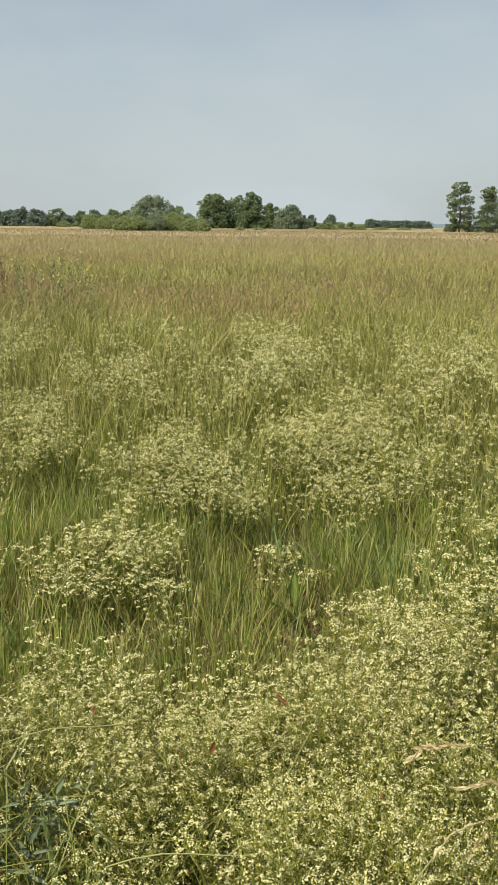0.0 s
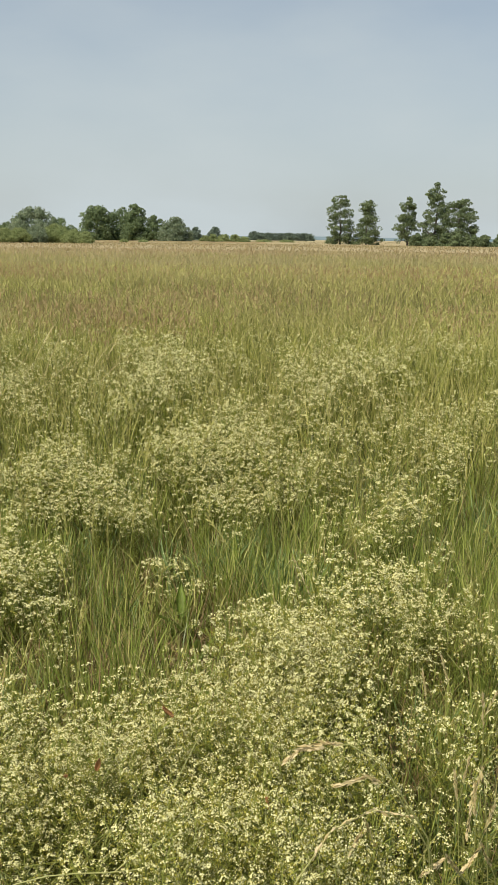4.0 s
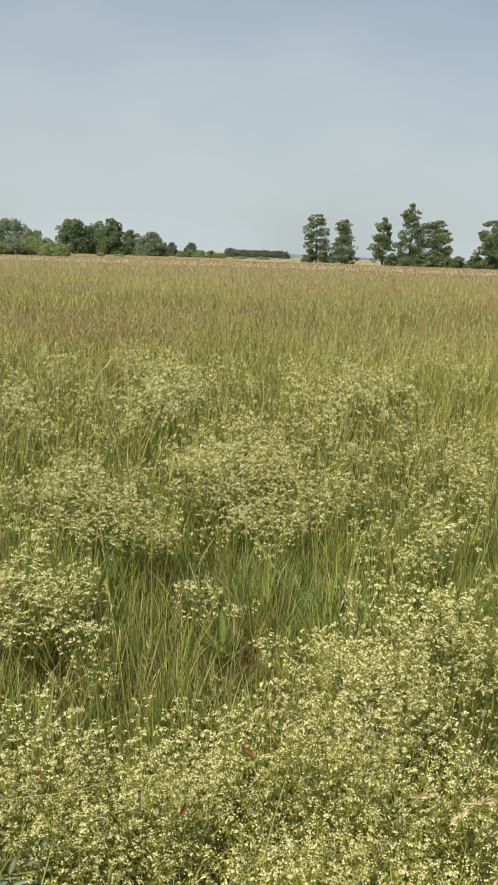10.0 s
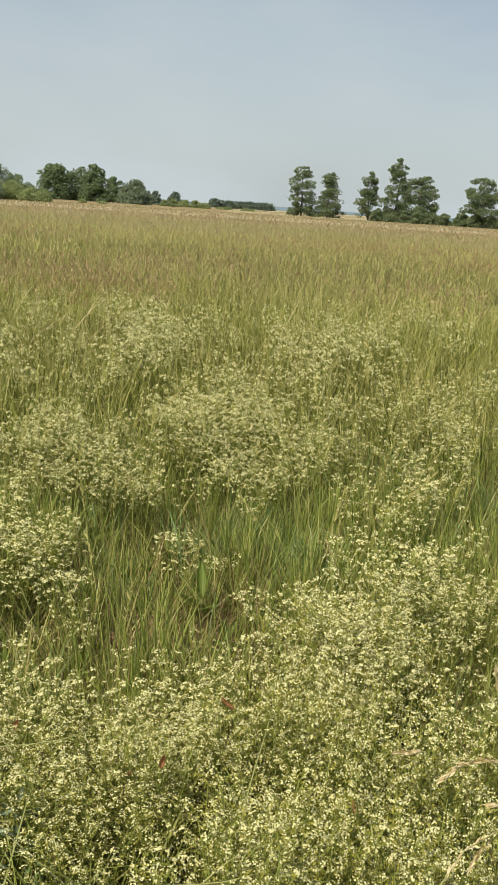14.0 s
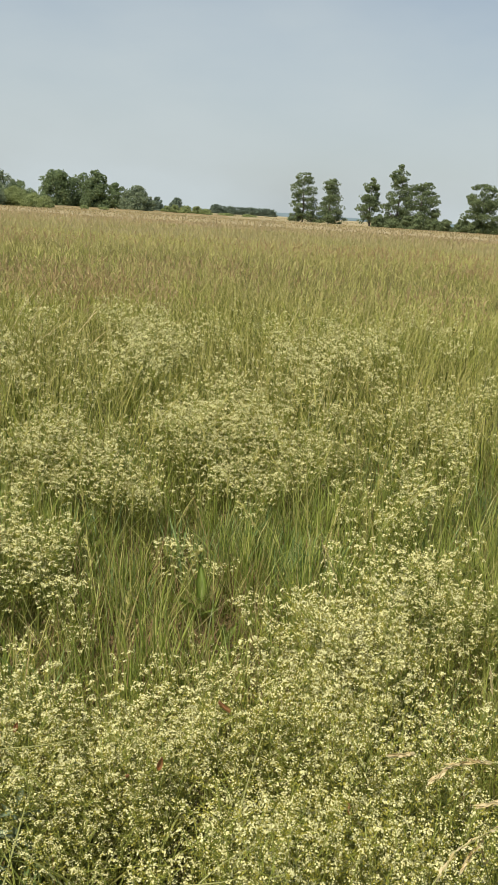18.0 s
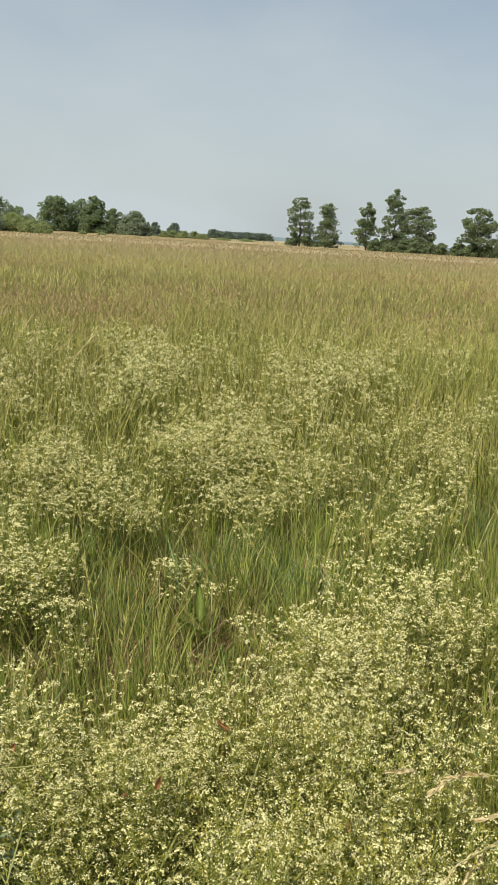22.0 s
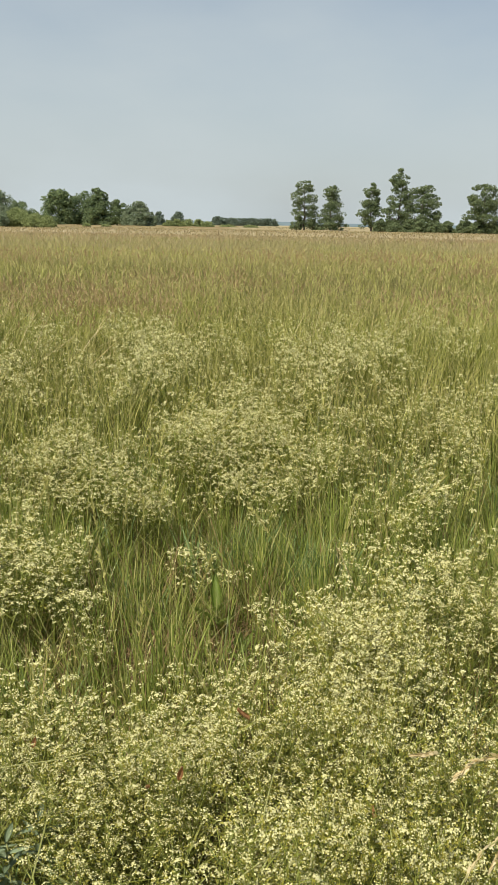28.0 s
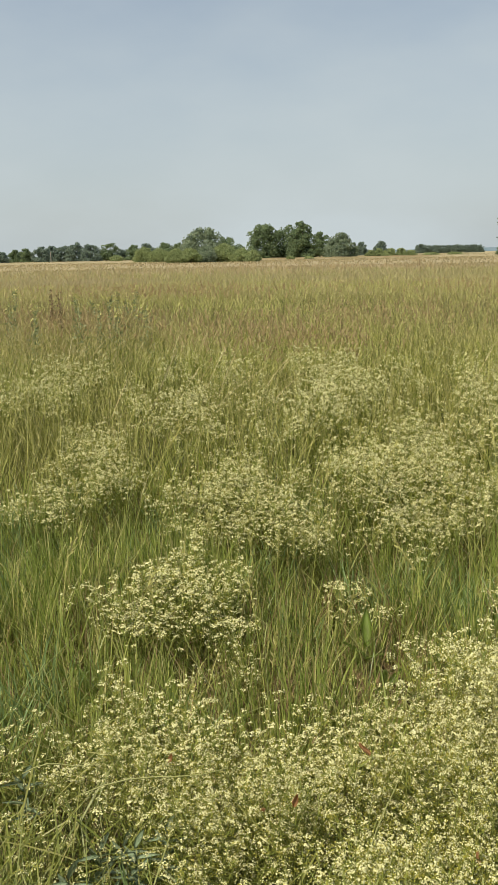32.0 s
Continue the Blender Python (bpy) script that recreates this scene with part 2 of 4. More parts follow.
class Pile:
    """Gathers many small pieces for one mesh."""

    def __init__(self):
        self.verts, self.sizes, self.loops, self.count = [], [], [], 0

    def add(self, verts, faces):
        """verts (n, k, 3) and the faces of one piece, as tuples of its own vertices."""
        n, k, _ = verts.shape
        base = self.count + np.arange(n)[:, None] * k
        pattern = np.concatenate([np.array(f) for f in faces])
        self.verts.append(verts.reshape(-1, 3))
        self.loops.append((base + pattern[None]).ravel())
        self.sizes.append(np.tile([len(f) for f in faces], n))
        self.count += n * k
        return self

    def mesh(self, name, material, also=None, other=None):
        """One mesh; with also and other, a second pile in a second material joins it."""
        verts, sizes, loops = self.verts, self.sizes, self.loops
        if also:
            verts, sizes, loops = verts + also.verts, sizes + also.sizes, loops + [l + self.count for l in also.loops]
        me = raw_mesh(name, np.concatenate(verts), np.concatenate(sizes), np.concatenate(loops), material)
        if also:
            me.materials.append(other)
            own = sum(len(s) for s in self.sizes)
            me.polygons.foreach_set("material_index", np.r_[np.zeros(own), np.ones(len(me.polygons) - own)].astype(np.int32))
        return me


def unit(v):
    return v / (np.linalg.norm(v, axis=-1, keepdims=True) + 1e-9)


def spine(roots, height, way, lean, curl, k):
    """Bent centre lines (n, k + 1, 3): they start with the lean and bend on by curl, towards way."""
    n = len(roots)
    pts = np.zeros((n, k + 1, 3))
    pts[:, 0] = roots
    d = np.stack([np.cos(way), np.sin(way)], -1)
    for i in range(k):
        a = lean + curl * (i + 0.5) / k
        step = height / k
        pts[:, i + 1, :2] = pts[:, i, :2] + d * (np.sin(a) * step)[:, None]
        pts[:, i + 1, 2] = pts[:, i, 2] + np.cos(a) * step
    return pts


def ribbons(pile, pts, width, way):
    """Tapered blades along centre lines, one tip each."""
    n, k1, _ = pts.shape
    k = k1 - 1
    tw = way + np.pi / 2 + rng.normal(0, 0.7, n)
    side = np.stack([np.cos(tw), np.sin(tw), rng.normal(0, 0.15, n)], -1)
    s = np.arange(k) / k
    w = width[:, None] * (0.55 + 0.9 * s - 1.25 * s**2)[None]
    left, right = pts[:, :k] - side[:, None] * w[..., None] / 2, pts[:, :k] + side[:, None] * w[..., None] / 2
    verts = np.concatenate([left, right, pts[:, k:]], 1)
    faces = [(i, k + i, k + i + 1, i + 1) for i in range(k - 1)] + [(k - 1, 2 * k - 1, 2 * k)]
    return pile.add(verts, faces)


def tubes(pile, pts, radius, taper=0.5, sides=3):
    """Round stems along centre lines (n, k + 1, 3)."""
    n, k1, _ = pts.shape
    axis = unit(pts[:, -1] - pts[:, 0])
    ref = np.where(np.abs(axis[:, 2:]) < 0.9, np.array([[0, 0, 1.0]]), np.array([[1.0, 0, 0]]))
    u = unit(np.cross(axis, ref))
    v = np.cross(axis, u)
    r = np.asarray(radius).reshape(-1, 1) * (1 - (1 - taper) * np.arange(k1) / (k1 - 1))[None]
    rings = []
    for j in range(sides):
        a = 2 * np.pi * j / sides
        rings.append(pts + (u * np.cos(a) + v * np.sin(a))[:, None] * r[..., None])
    verts = np.stack(rings, 2).reshape(n, -1, 3)
    faces = [(i * sides + j, i * sides + (j + 1) % sides, (i + 1) * sides + (j + 1) % sides, (i + 1) * sides + j) for i in range(k1 - 1) for j in range(sides)]
    faces.append(tuple((k1 - 1) * sides + j for j in range(sides)))
    return pile.add(verts, faces)


def darts(pile, start, way, length, width, swell=0.45, bend=0.0, facing=None):
    """Small pointed leaves or spikelets: four corners, folded a little along the middle."""
    way = unit(way)
    side = unit(np.cross(way, unit(rng.normal(0, 1, way.shape)) if facing is None else facing))
    nor = np.cross(way, side)
    length, width = np.asarray(length).reshape(-1, 1), np.asarray(width).reshape(-1, 1)
    mid = start + way * length * swell + nor * length * bend
    verts = np.stack([start, mid - side * width / 2, start + way * length, mid + side * width / 2], 1)
    return pile.add(verts, [(0, 1, 2, 3)])


def petals(pile, at, up, size):
    """Four-petalled small flowers: two crossed, pointed strips each, slightly cupped."""
    n = len(at)
    up = unit(up)
    u = unit(np.cross(up, unit(rng.normal(0, 1, up.shape))))
    v = np.cross(up, u)
    s = np.asarray(size).reshape(-1, 1)
    c = at - up * s * 0.12
    for a, b in ((u, v), (v, u)):
        verts = np.stack([c - a * s / 2 + up * s * 0.12, c - b * s * 0.36, c + a * s / 2 + up * s * 0.12, c + b * s * 0.36], 1)
        pile.add(verts, [(0, 1, 2, 3)])
    return pile


def part(name, mesh, parent, label="", kind=""):
    ob = new(name, mesh)
    ob.parent = parent
    return tagged(ob, label=label, kind=kind)


def thing(name, m, label, category, group="", kind=""):
    ob = new(name)
    ob.matrix_world = m
    return tagged(ob, label, category, group, kind)


def stuff(name, pile, material, label, category):
    return tagged(new(name, pile.mesh(name, material)), label, category, kind="stuff")


def wedge(count, r0, r1, a0, a1, centre=(0.0, -0.4)):
    """Random places in a ring sector, even over its area; angles in degrees clockwise from +y."""
    r = np.sqrt(rng.uniform(r0 * r0, r1 * r1, count))
    a = np.radians(rng.uniform(a0, a1, count))
    return np.stack([centre[0] + r * np.sin(a), centre[1] + r * np.cos(a), np.zeros(count)], -1)


# ---- plan of the meadow ----
# stands of bedstraw: corners in plan, plants to a square metre, height of the lowest and of the tallest
STANDS = [
    # the tall carpet with its peak, and the lower one beside it
    (((0.0, 1.3), (0.09, 1.5), (0.16, 1.67), (0.22, 1.85), (0.26, 1.82), (0.29, 1.62), (0.31, 1.36), (0.36, 1.08), (0.42, 0.62), (0.0, 0.56), (-0.04, 1.0)), 105, 0.46, 0.52),
    (((-0.6, 1.47), (-0.45, 1.47), (-0.3, 1.42), (-0.16, 1.43), (-0.03, 1.46), (-0.03, 1.0), (-0.26, 1.0), (-0.5, 1.17)), 100, 0.35, 0.42),
    (((-0.46, 1.12), (-0.26, 1.0), (-0.03, 1.0), (0.0, 0.58), (-0.24, 0.6)), 42, 0.32, 0.38),
    (((-0.62, 1.12), (-0.46, 1.12), (-0.3, 0.8), (-0.4, 0.6), (-0.62, 0.75)), 18, 0.28, 0.36),
    (((-0.22, 1.54), (-0.17, 1.64), (-0.1, 1.66), (-0.07, 1.56), (-0.15, 1.5)), 80, 0.33, 0.4),
    (((-0.74, 1.66), (-0.68, 1.7), (-0.62, 1.56), (-0.66, 1.46)), 90, 0.32, 0.38),
    (((-1.08, 1.58), (-0.76, 1.56), (-0.7, 1.28), (-0.95, 1.3)), 16, 0.28, 0.36),
    (((-0.78, 1.26), (-0.6, 1.1), (-0.62, 0.75), (-0.84, 0.95)), 14, 0.28, 0.36),
    (((0.44, 1.45), (0.58, 1.55), (0.62, 1.1), (0.5, 0.86)), 24, 0.38, 0.48),
    # the greener lobe behind the peak, with a spire
    (((0.34, 2.26), (0.43, 2.38), (0.55, 2.56), (0.6, 2.28), (0.66, 2.06), (0.64, 1.74), (0.55, 1.76), (0.42, 2.08)), 58, 0.38, 0.44),
    (((0.54, 2.68), (0.58, 2.78), (0.62, 2.74), (0.6, 2.62)), 260, 0.44, 0.5),
    (((0.66, 2.1), (0.8, 2.2), (0.95, 1.9), (0.75, 1.6)), 26, 0.4, 0.48),
    # the dome and the broken band behind the hollow
    (((-1.0, 2.18), (-0.98, 2.36), (-0.84, 2.58), (-0.62, 2.57), (-0.54, 2.48), (-0.55, 2.28), (-0.64, 2.14), (-0.82, 2.12)), 66, 0.29, 0.41),
    (((-1.2, 3.25), (-1.0, 3.52), (-0.64, 3.3), (-0.37, 3.08), (-0.4, 2.94), (-0.7, 3.0), (-0.97, 3.0)), 76, 0.32, 0.45),
    (((-1.14, 3.66), (-0.88, 3.85), (-0.68, 3.62), (-0.92, 3.56)), 66, 0.4, 0.46),
    (((-2.24, 4.7), (-2.0, 4.75), (-1.38, 3.45), (-1.58, 3.2)), 40, 0.38, 0.46),
    (((-2.0, 3.6), (-1.95, 3.85), (-1.42, 2.9), (-1.62, 2.75)), 18, 0.36, 0.46),
    (((-0.36, 4.2), (-0.1, 4.95), (0.06, 4.8), (0.1, 3.6), (-0.28, 3.45)), 46, 0.36, 0.5),
    (((-0.3, 3.5), (0.1, 3.6), (0.17, 3.1), (0.02, 2.84), (-0.2, 2.9)), 34, 0.3, 0.42),
    (((0.17, 3.4), (0.6, 3.7), (0.75, 3.0), (0.3, 2.7)), 8, 0.36, 0.46),
    # single plants in the grass of the hollow
    (((-0.55, 2.2), (-0.2, 2.75), (0.15, 2.5), (0.0, 2.0), (-0.3, 1.75), (-0.55, 1.78)), 9, 0.22, 0.32),
    # looser stands over the meadow
    (((-1.02, 6.9), (-0.7, 7.4), (-0.38, 5.7), (-0.5, 4.75), (-0.9, 5.2)), 20, 0.46, 0.58),
    (((0.5, 4.9), (1.1, 5.9), (1.3, 7.8), (0.5, 6.8)), 9, 0.46, 0.58),
    (((0.19, 7.5), (0.48, 6.4), (0.36, 4.5), (0.12, 4.5)), 11, 0.46, 0.58),
    (((-1.95, 5.8), (-1.7, 5.9), (-1.35, 4.6), (-1.62, 4.5)), 22, 0.46, 0.58),
    (((0.8, 4.6), (1.5, 5.2), (1.6, 4.0), (0.95, 3.5)), 8, 0.42, 0.54),
    (((-3.4, 6.8), (-2.9, 7.0), (-2.5, 5.2), (-3.0, 4.9)), 18, 0.46, 0.58),
    (((-2.6, 8.4), (1.8, 8.6), (1.6, 5.0), (-2.4, 5.0)), 3.4, 0.46, 0.6),
    (((-1.6, 5.2), (1.3, 5.2), (0.9, 2.9), (-1.1, 3.6)), 7.0, 0.38, 0.5),
    # the crest of the carpet
    (((0.1, 1.58), (0.17, 1.76), (0.24, 1.94), (0.29, 1.86), (0.29, 1.6), (0.2, 1.5)), 150, 0.47, 0.53),
]


def inside(x, y, corners):
    """Whether a place lies within a stand's outline."""
    odd = False
    for (x0, y0), (x1, y1) in zip(corners, corners[1:] + corners[:1]):
        if (y0 > y) != (y1 > y) and x < x0 + (y - y0) * (x1 - x0) / (y1 - y0):
            odd = not odd
    return odd


def sow():
    """The places and heights of all bedstraw plants: spaced out within their stands, with thin spots."""
    r = np.random.default_rng(77)
    made = []
    for corners, per_m2, low, high in STANDS:
        xs, ys = [c[0] for c in corners], [c[1] for c in corners]
        area = abs(sum(x0 * y1 - x1 * y0 for (x0, y0), (x1, y1) in zip(corners, corners[1:] + corners[:1]))) / 2
        own = []
        for _ in range(max(2, round(area * per_m2))):
            best, gap = None, -1.0
            for _ in range(12):
                x, y = r.uniform(min(xs), max(xs)), r.uniform(min(ys), max(ys))
                if inside(x, y, corners):
                    d = min((math.hypot(x - a, y - b) for a, b in own), default=9.0) * (1 + 0.35 * math.sin(x * 23 + y * 9) * math.cos(y * 17 - x * 5))
                    if d > gap:
                        best, gap = (x, y), d
            if best:
                own.append(best)
                made.append((*best, low + (high - low) * r.uniform() ** 0.8))
    return made


SOWN = sow()
CELL, COLS, ROWS = 0.05, 240, 200
COVER = np.zeros((COLS, ROWS))
for px, py, _ in SOWN:
    gx, gy = np.meshgrid((np.arange(COLS) + 0.5) * CELL - 6, (np.arange(ROWS) + 0.5) * CELL, indexing="ij")
    COVER += np.exp(-((gx - px) ** 2 + (gy - py) ** 2) / (2 * 0.075**2))


def flowering(x, y):
    """How far the flowers cover the ground at each place, 0 to about 1."""
    i, j = ((x + 6) / CELL).astype(int), (y / CELL).astype(int)
    ok = (i >= 0) & (i < COLS) & (j >= 0) & (j < ROWS)
    return np.where(ok, np.clip(COVER[np.clip(i, 0, COLS - 1), np.clip(j, 0, ROWS - 1)] / 1.3, 0, 1.2), 0.0)


def hollow(x, y):
    """The low, brown spot among the grass."""
    return np.exp(-(((x + 0.22) / 0.28) ** 2) - ((y - 2.15) / 0.17) ** 2)


# ---- ground and distance ----
def build_ground():
    radii = np.r_[0, np.geomspace(0.4, 3200, 60)]
    n_a = 96
    ang = np.arange(n_a) * 2 * np.pi / n_a
    rr, aa = np.meshgrid(radii[1:], ang, indexing="ij")
    x, y = rr * np.sin(aa), rr * np.cos(aa) - 0.3
    z = 0.02 * np.sin(x * 2.1 + 1) * np.cos(y * 1.7) * np.clip(3 - rr / 6, 0, 1)
    verts = np.r_[[[0, -0.3, 0]], np.stack([x, y, z], -1).reshape(-1, 3)]
    sizes, loops = [], []
    for j in range(n_a):
        sizes.append(3), loops.extend((0, 1 + (j + 1) % n_a, 1 + j))
    for i in range(len(radii) - 2):
        for j in range(n_a):
            a, b = 1 + i * n_a + j, 1 + i * n_a + (j + 1) % n_a
            sizes.append(4), loops.extend((a, b, b + n_a, a + n_a))
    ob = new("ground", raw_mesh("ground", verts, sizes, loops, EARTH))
    return tagged(ob, "brown and green meadow soil reaching the horizon", "ground", kind="structure")


build_ground()


def build_hills():
    n_a, d = 240, 2600.0
    ang = np.linspace(0, 2 * np.pi, n_a, endpoint=False)
    h = 6.5 + 3.0 * np.sin(ang * 5 + 0.6) + 1.6 * np.sin(ang * 13 + 2) + 0.9 * np.sin(ang * 31)
    rows = [np.stack([(d + o) * np.sin(ang), (d + o) * np.cos(ang), z + 0 * ang], -1) for o, z in ((-60, -1.0), (0, h), (500, -1.0))]
    verts = np.concatenate(rows)
    loops, sizes = [], []
    for i in range(2):
        for j in range(n_a):
            a, b = i * n_a + j, i * n_a + (j + 1) % n_a
            loops.extend((b, a, a + n_a, b + n_a)), sizes.append(4)
    tagged(new("backdrop", raw_mesh("backdrop", verts, sizes, loops, HILL)), "low wooded hills on the horizon, tinted blue-grey for haze", "hills", kind="structure")


build_hills()


# ---- trees ----
def spot(az, dist):
    return Vector((dist * math.sin(radians(az)), dist * math.cos(radians(az)), 0))


def envelope(style, t):
    """Half width of a crown at the height t, 0 to 1, as a share of its greatest."""
    if style == "cone":
        return (1.0 - 0.58 * t**1.3) * np.clip((1.02 - t) / 0.14, 0, 1) ** 0.6 * (0.82 + 0.18 * np.sin(t * 24))
    if style == "tall":
        return np.clip(np.sin(np.pi * (0.26 + 0.64 * t)), 0, 1) ** 0.5 * (0.88 + 0.12 * np.sin(t * 19 + 1))
    if style == "bush":
        return np.sqrt(np.clip(1 - (t * 0.97) ** 2.2, 0, 1))
    return np.clip(np.sin(np.pi * (0.36 + 0.58 * t)), 0, 1) ** 0.5


def crown_pile(style, width, low, high, lobes, cards, card, r, lobe_share=0.34):
    """Leaf clumps: lobes spread through the crown's shape, each a shell of many small leaves."""
    pile = Pile()
    lobes, cards = int(lobes * 2.2), int(cards * (1.5 if style in ("tall", "cone") else 1.1))
    t = r.uniform(0, 1, lobes * 6)
    t = t[r.uniform(0, 1, len(t)) < 0.2 + envelope(style, t) * (1.15 - 0.3 * t)][:lobes]
    if style == "round":
        t[: len(t) // 5] *= 0.1
    lobes = len(t)
    env = envelope(style, t) * width / 2
    a = r.uniform(0, 2 * np.pi, lobes)
    size = width * lobe_share * r.uniform(0.45, 0.95, lobes) * (0.6 + 0.4 * env / (width / 2))
    rad = np.maximum(env * (1.22 if style in ("tall", "cone") else 1.04) - size * 0.3, 0) * np.sqrt(r.uniform(0.05, 1.0, lobes))
    z = low + size * 0.1 + np.maximum(high - low - size * 0.5, 0.1) * t
    mid = np.stack([rad * np.cos(a), rad * np.sin(a), z], -1)
    nor = unit(r.normal(0, 1, (lobes, cards, 3)))
    squash = np.array([1.0, 1.0, 0.57 if style in ("tall", "cone") else 0.75])
    shell = r.uniform(0.72, 1.05, (lobes, cards, 1)) * (size / 2)[:, None, None]
    at = (mid[:, None] + nor * shell * squash).reshape(-1, 3)
    at[:, 2] = np.maximum(at[:, 2], 0.1)
    out = unit(nor.reshape(-1, 3) + np.array([0, 0, 0.25]) + r.normal(0, 0.7, (lobes * cards, 3)))
    turn = unit(np.cross(out, r.normal(0, 1, out.shape)))
    s = card * (0.74 if style in ("tall", "cone") else 1.02) * r.uniform(0.7, 1.6, lobes * cards)
    darts(pile, at - turn * s[:, None] / 2, turn, s, s * 0.75, 0.5, 0.08, facing=out)
    return pile, mid


def branch(p0, p1, r0, r1, material, sides=6, wobble=0.0, r=None):
    k = 5
    pts = np.array([[p0 + (p1 - p0) * i / k for i in range(k + 1)]], float)
    if wobble:
        pts[0, 1:-1] += r.normal(0, wobble, (k - 1, 3))
    return tubes(Pile(), pts, np.array([r0]), r1 / r0, sides).mesh("limb", material)


def tree(name, az, dist, width, height, style, leaf, label, category="tree", group="", low=0.0, lobes=40, cards=60, card=0.5, trunk=0.02, seed=1, lobe_share=0.34):
    r = np.random.default_rng(seed)
    base = spot(az, dist)
    ob = thing(name, Matrix.Translation(base), label, category, group)
    bottom = max(0.0, low * height)
    pile, mids = crown_pile(style, width, bottom, height, lobes, cards, card, r, lobe_share)
    part("crown", pile.mesh("crown", leaf), ob)
    if style != "bush":
        r0 = max(0.12, trunk * height)
        part("trunk", branch(np.array([0, 0, -0.1]), np.array([r.normal(0, 0.02) * height, r.normal(0, 0.02) * height, height * 0.86]), r0, r0 * 0.2, BARK, 8, 0.02 * width, r), ob, "grey-brown bark")
        for m in mids[np.argsort(-np.hypot(mids[:, 0], mids[:, 1]))[: min(9, len(mids))]]:
            start = np.array([0, 0, max(m[2] - 0.22 * height, 0.1 * height)])
            part("limb", branch(start, m, r0 * 0.4, r0 * 0.1, BARK, 5, 0.012 * width, r), ob)
    else:
        for m in mids[: min(5, len(mids))]:
            part("stem", branch(np.array([m[0] * 0.4, m[1] * 0.4, -0.05]), m, 0.09, 0.03, BARK, 5, 0.05, r), ob)
    return ob


def sized(az0, az1, el_top, dist):
    """Middle bearing, width and height from the bearings of the two sides and the elevation of the top."""
    return (az0 + az1) / 2, 2 * dist * math.tan(radians((az1 - az0) / 2)), 1.42 + dist * math.tan(radians(el_top))


def tree_between(name, az0, az1, el_top, dist, *args, **more):
    az, width, height = sized(az0, az1, el_top, dist)
    return tree(name, az, dist, width, height, *args, **more)


# the tall alders of the open row
ROW = "row of tall alders"
tree_between("alder_tree", 2.8, 4.65, 2.8, 290, "tall", LEAF_ALDER, "tall slender dark green alder with an open crown", group=ROW, low=0.0, lobes=58, cards=44, card=0.5, seed=11)
tree_between("alder_tree", 4.3, 6.45, 2.65, 290, "cone", LEAF_ALDER, "dark green alder, broad below and narrow above", group=ROW, low=0.0, lobes=62, cards=42, card=0.5, seed=12)
tree_between("alder_tree", 6.95, 8.95, 2.75, 280, "cone", LEAF_ALDER, "gappy dark green alder with a bare lower trunk", group=ROW, low=0.07, lobes=50, cards=40, card=0.5, seed=13)
tree_between("alder_tree", 8.45, 10.75, 3.6, 272, "cone", LEAF_ALDER, "tallest alder of the row, pointed and loose", group=ROW, low=0.0, lobes=72, cards=42, card=0.5, seed=14)
tree_between("alder_tree", 9.9, 12.15, 2.6, 270, "tall", LEAF_ALDER, "full dark green alder standing against the tallest one", group=ROW, low=0.0, lobes=66, cards=46, card=0.5, seed=15)
tree_between("alder_tree", 13.6, 16.0, 2.7, 250, "tall", LEAF_ALDER, "rounded dark green alder above the hedge", group=ROW, low=0.0, lobes=64, cards=48, card=0.5, seed=16)


def dead_topped_tree():
    r = np.random.default_rng(23)
    dist = 245
    ob = thing("dead_topped_tree", Matrix.Translation(spot(17.1, dist)), "half-dead alder with bare grey limbs above a green crown", "tree")
    pile, mids = crown_pile("cone", 12.5, 0.3, 10.5, 60, 46, 0.5, r)
    part("crown", pile.mesh("crown", LEAF_ALDER), ob)
    part("trunk", branch(np.array([0.0, 0, -0.1]), np.array([-1.3, 0, 13.2]), 0.42, 0.2, DEADWOOD, 8, 0.12, r), ob, "bare grey wood")
    for p, q, w in (((-1.3, 0, 13.0), (-3.7, 0.3, 14.8), 0.17), ((-1.3, 0, 13.0), (-0.2, 0.2, 16.2), 0.18), ((-0.2, 0.2, 16.2), (1.0, 0, 18.0), 0.1), ((-1.3, 0, 13.0), (-1.6, 0, 15.0), 0.12),
                    ((0.2, 0, 9.5), (0.5, 0.2, 13.2), 0.2), ((1.5, 0.3, 8.5), (3.2, 0, 12.8), 0.16), ((3.0, 0, 9.0), (4.6, 0.3, 14.0), 0.14), ((3.2, 0, 12.0), (4.2, 0.2, 14.6), 0.08)):
        part("dead_limb", branch(np.array(p), np.array(q), w, w * 0.4, DEADWOOD, 5, 0.08, r), ob, "bare grey wood")
    twigs = Pile()
    n = 150
    ends = np.concatenate([r.normal((3.4, 0, 11.8), (1.5, 0.8, 1.3), (n, 3)), r.normal((-2.6, 0, 10.6), (0.8, 0.5, 0.7), (40, 3))])
    a = unit(r.normal((0.1, 0, 0.7), (0.6, 0.6, 0.4), ends.shape))
    ln = r.uniform(0.5, 1.5, len(ends))
    tubes(twigs, np.stack([ends, ends + a * ln[:, None] * 0.5 + r.normal(0, 0.05, ends.shape), ends + a * ln[:, None]], 1), np.full(len(ends), 0.035), 0.4)
    part("twigs", twigs.mesh("twigs", DEADWOOD), ob, kind="stuff")


dead_topped_tree()

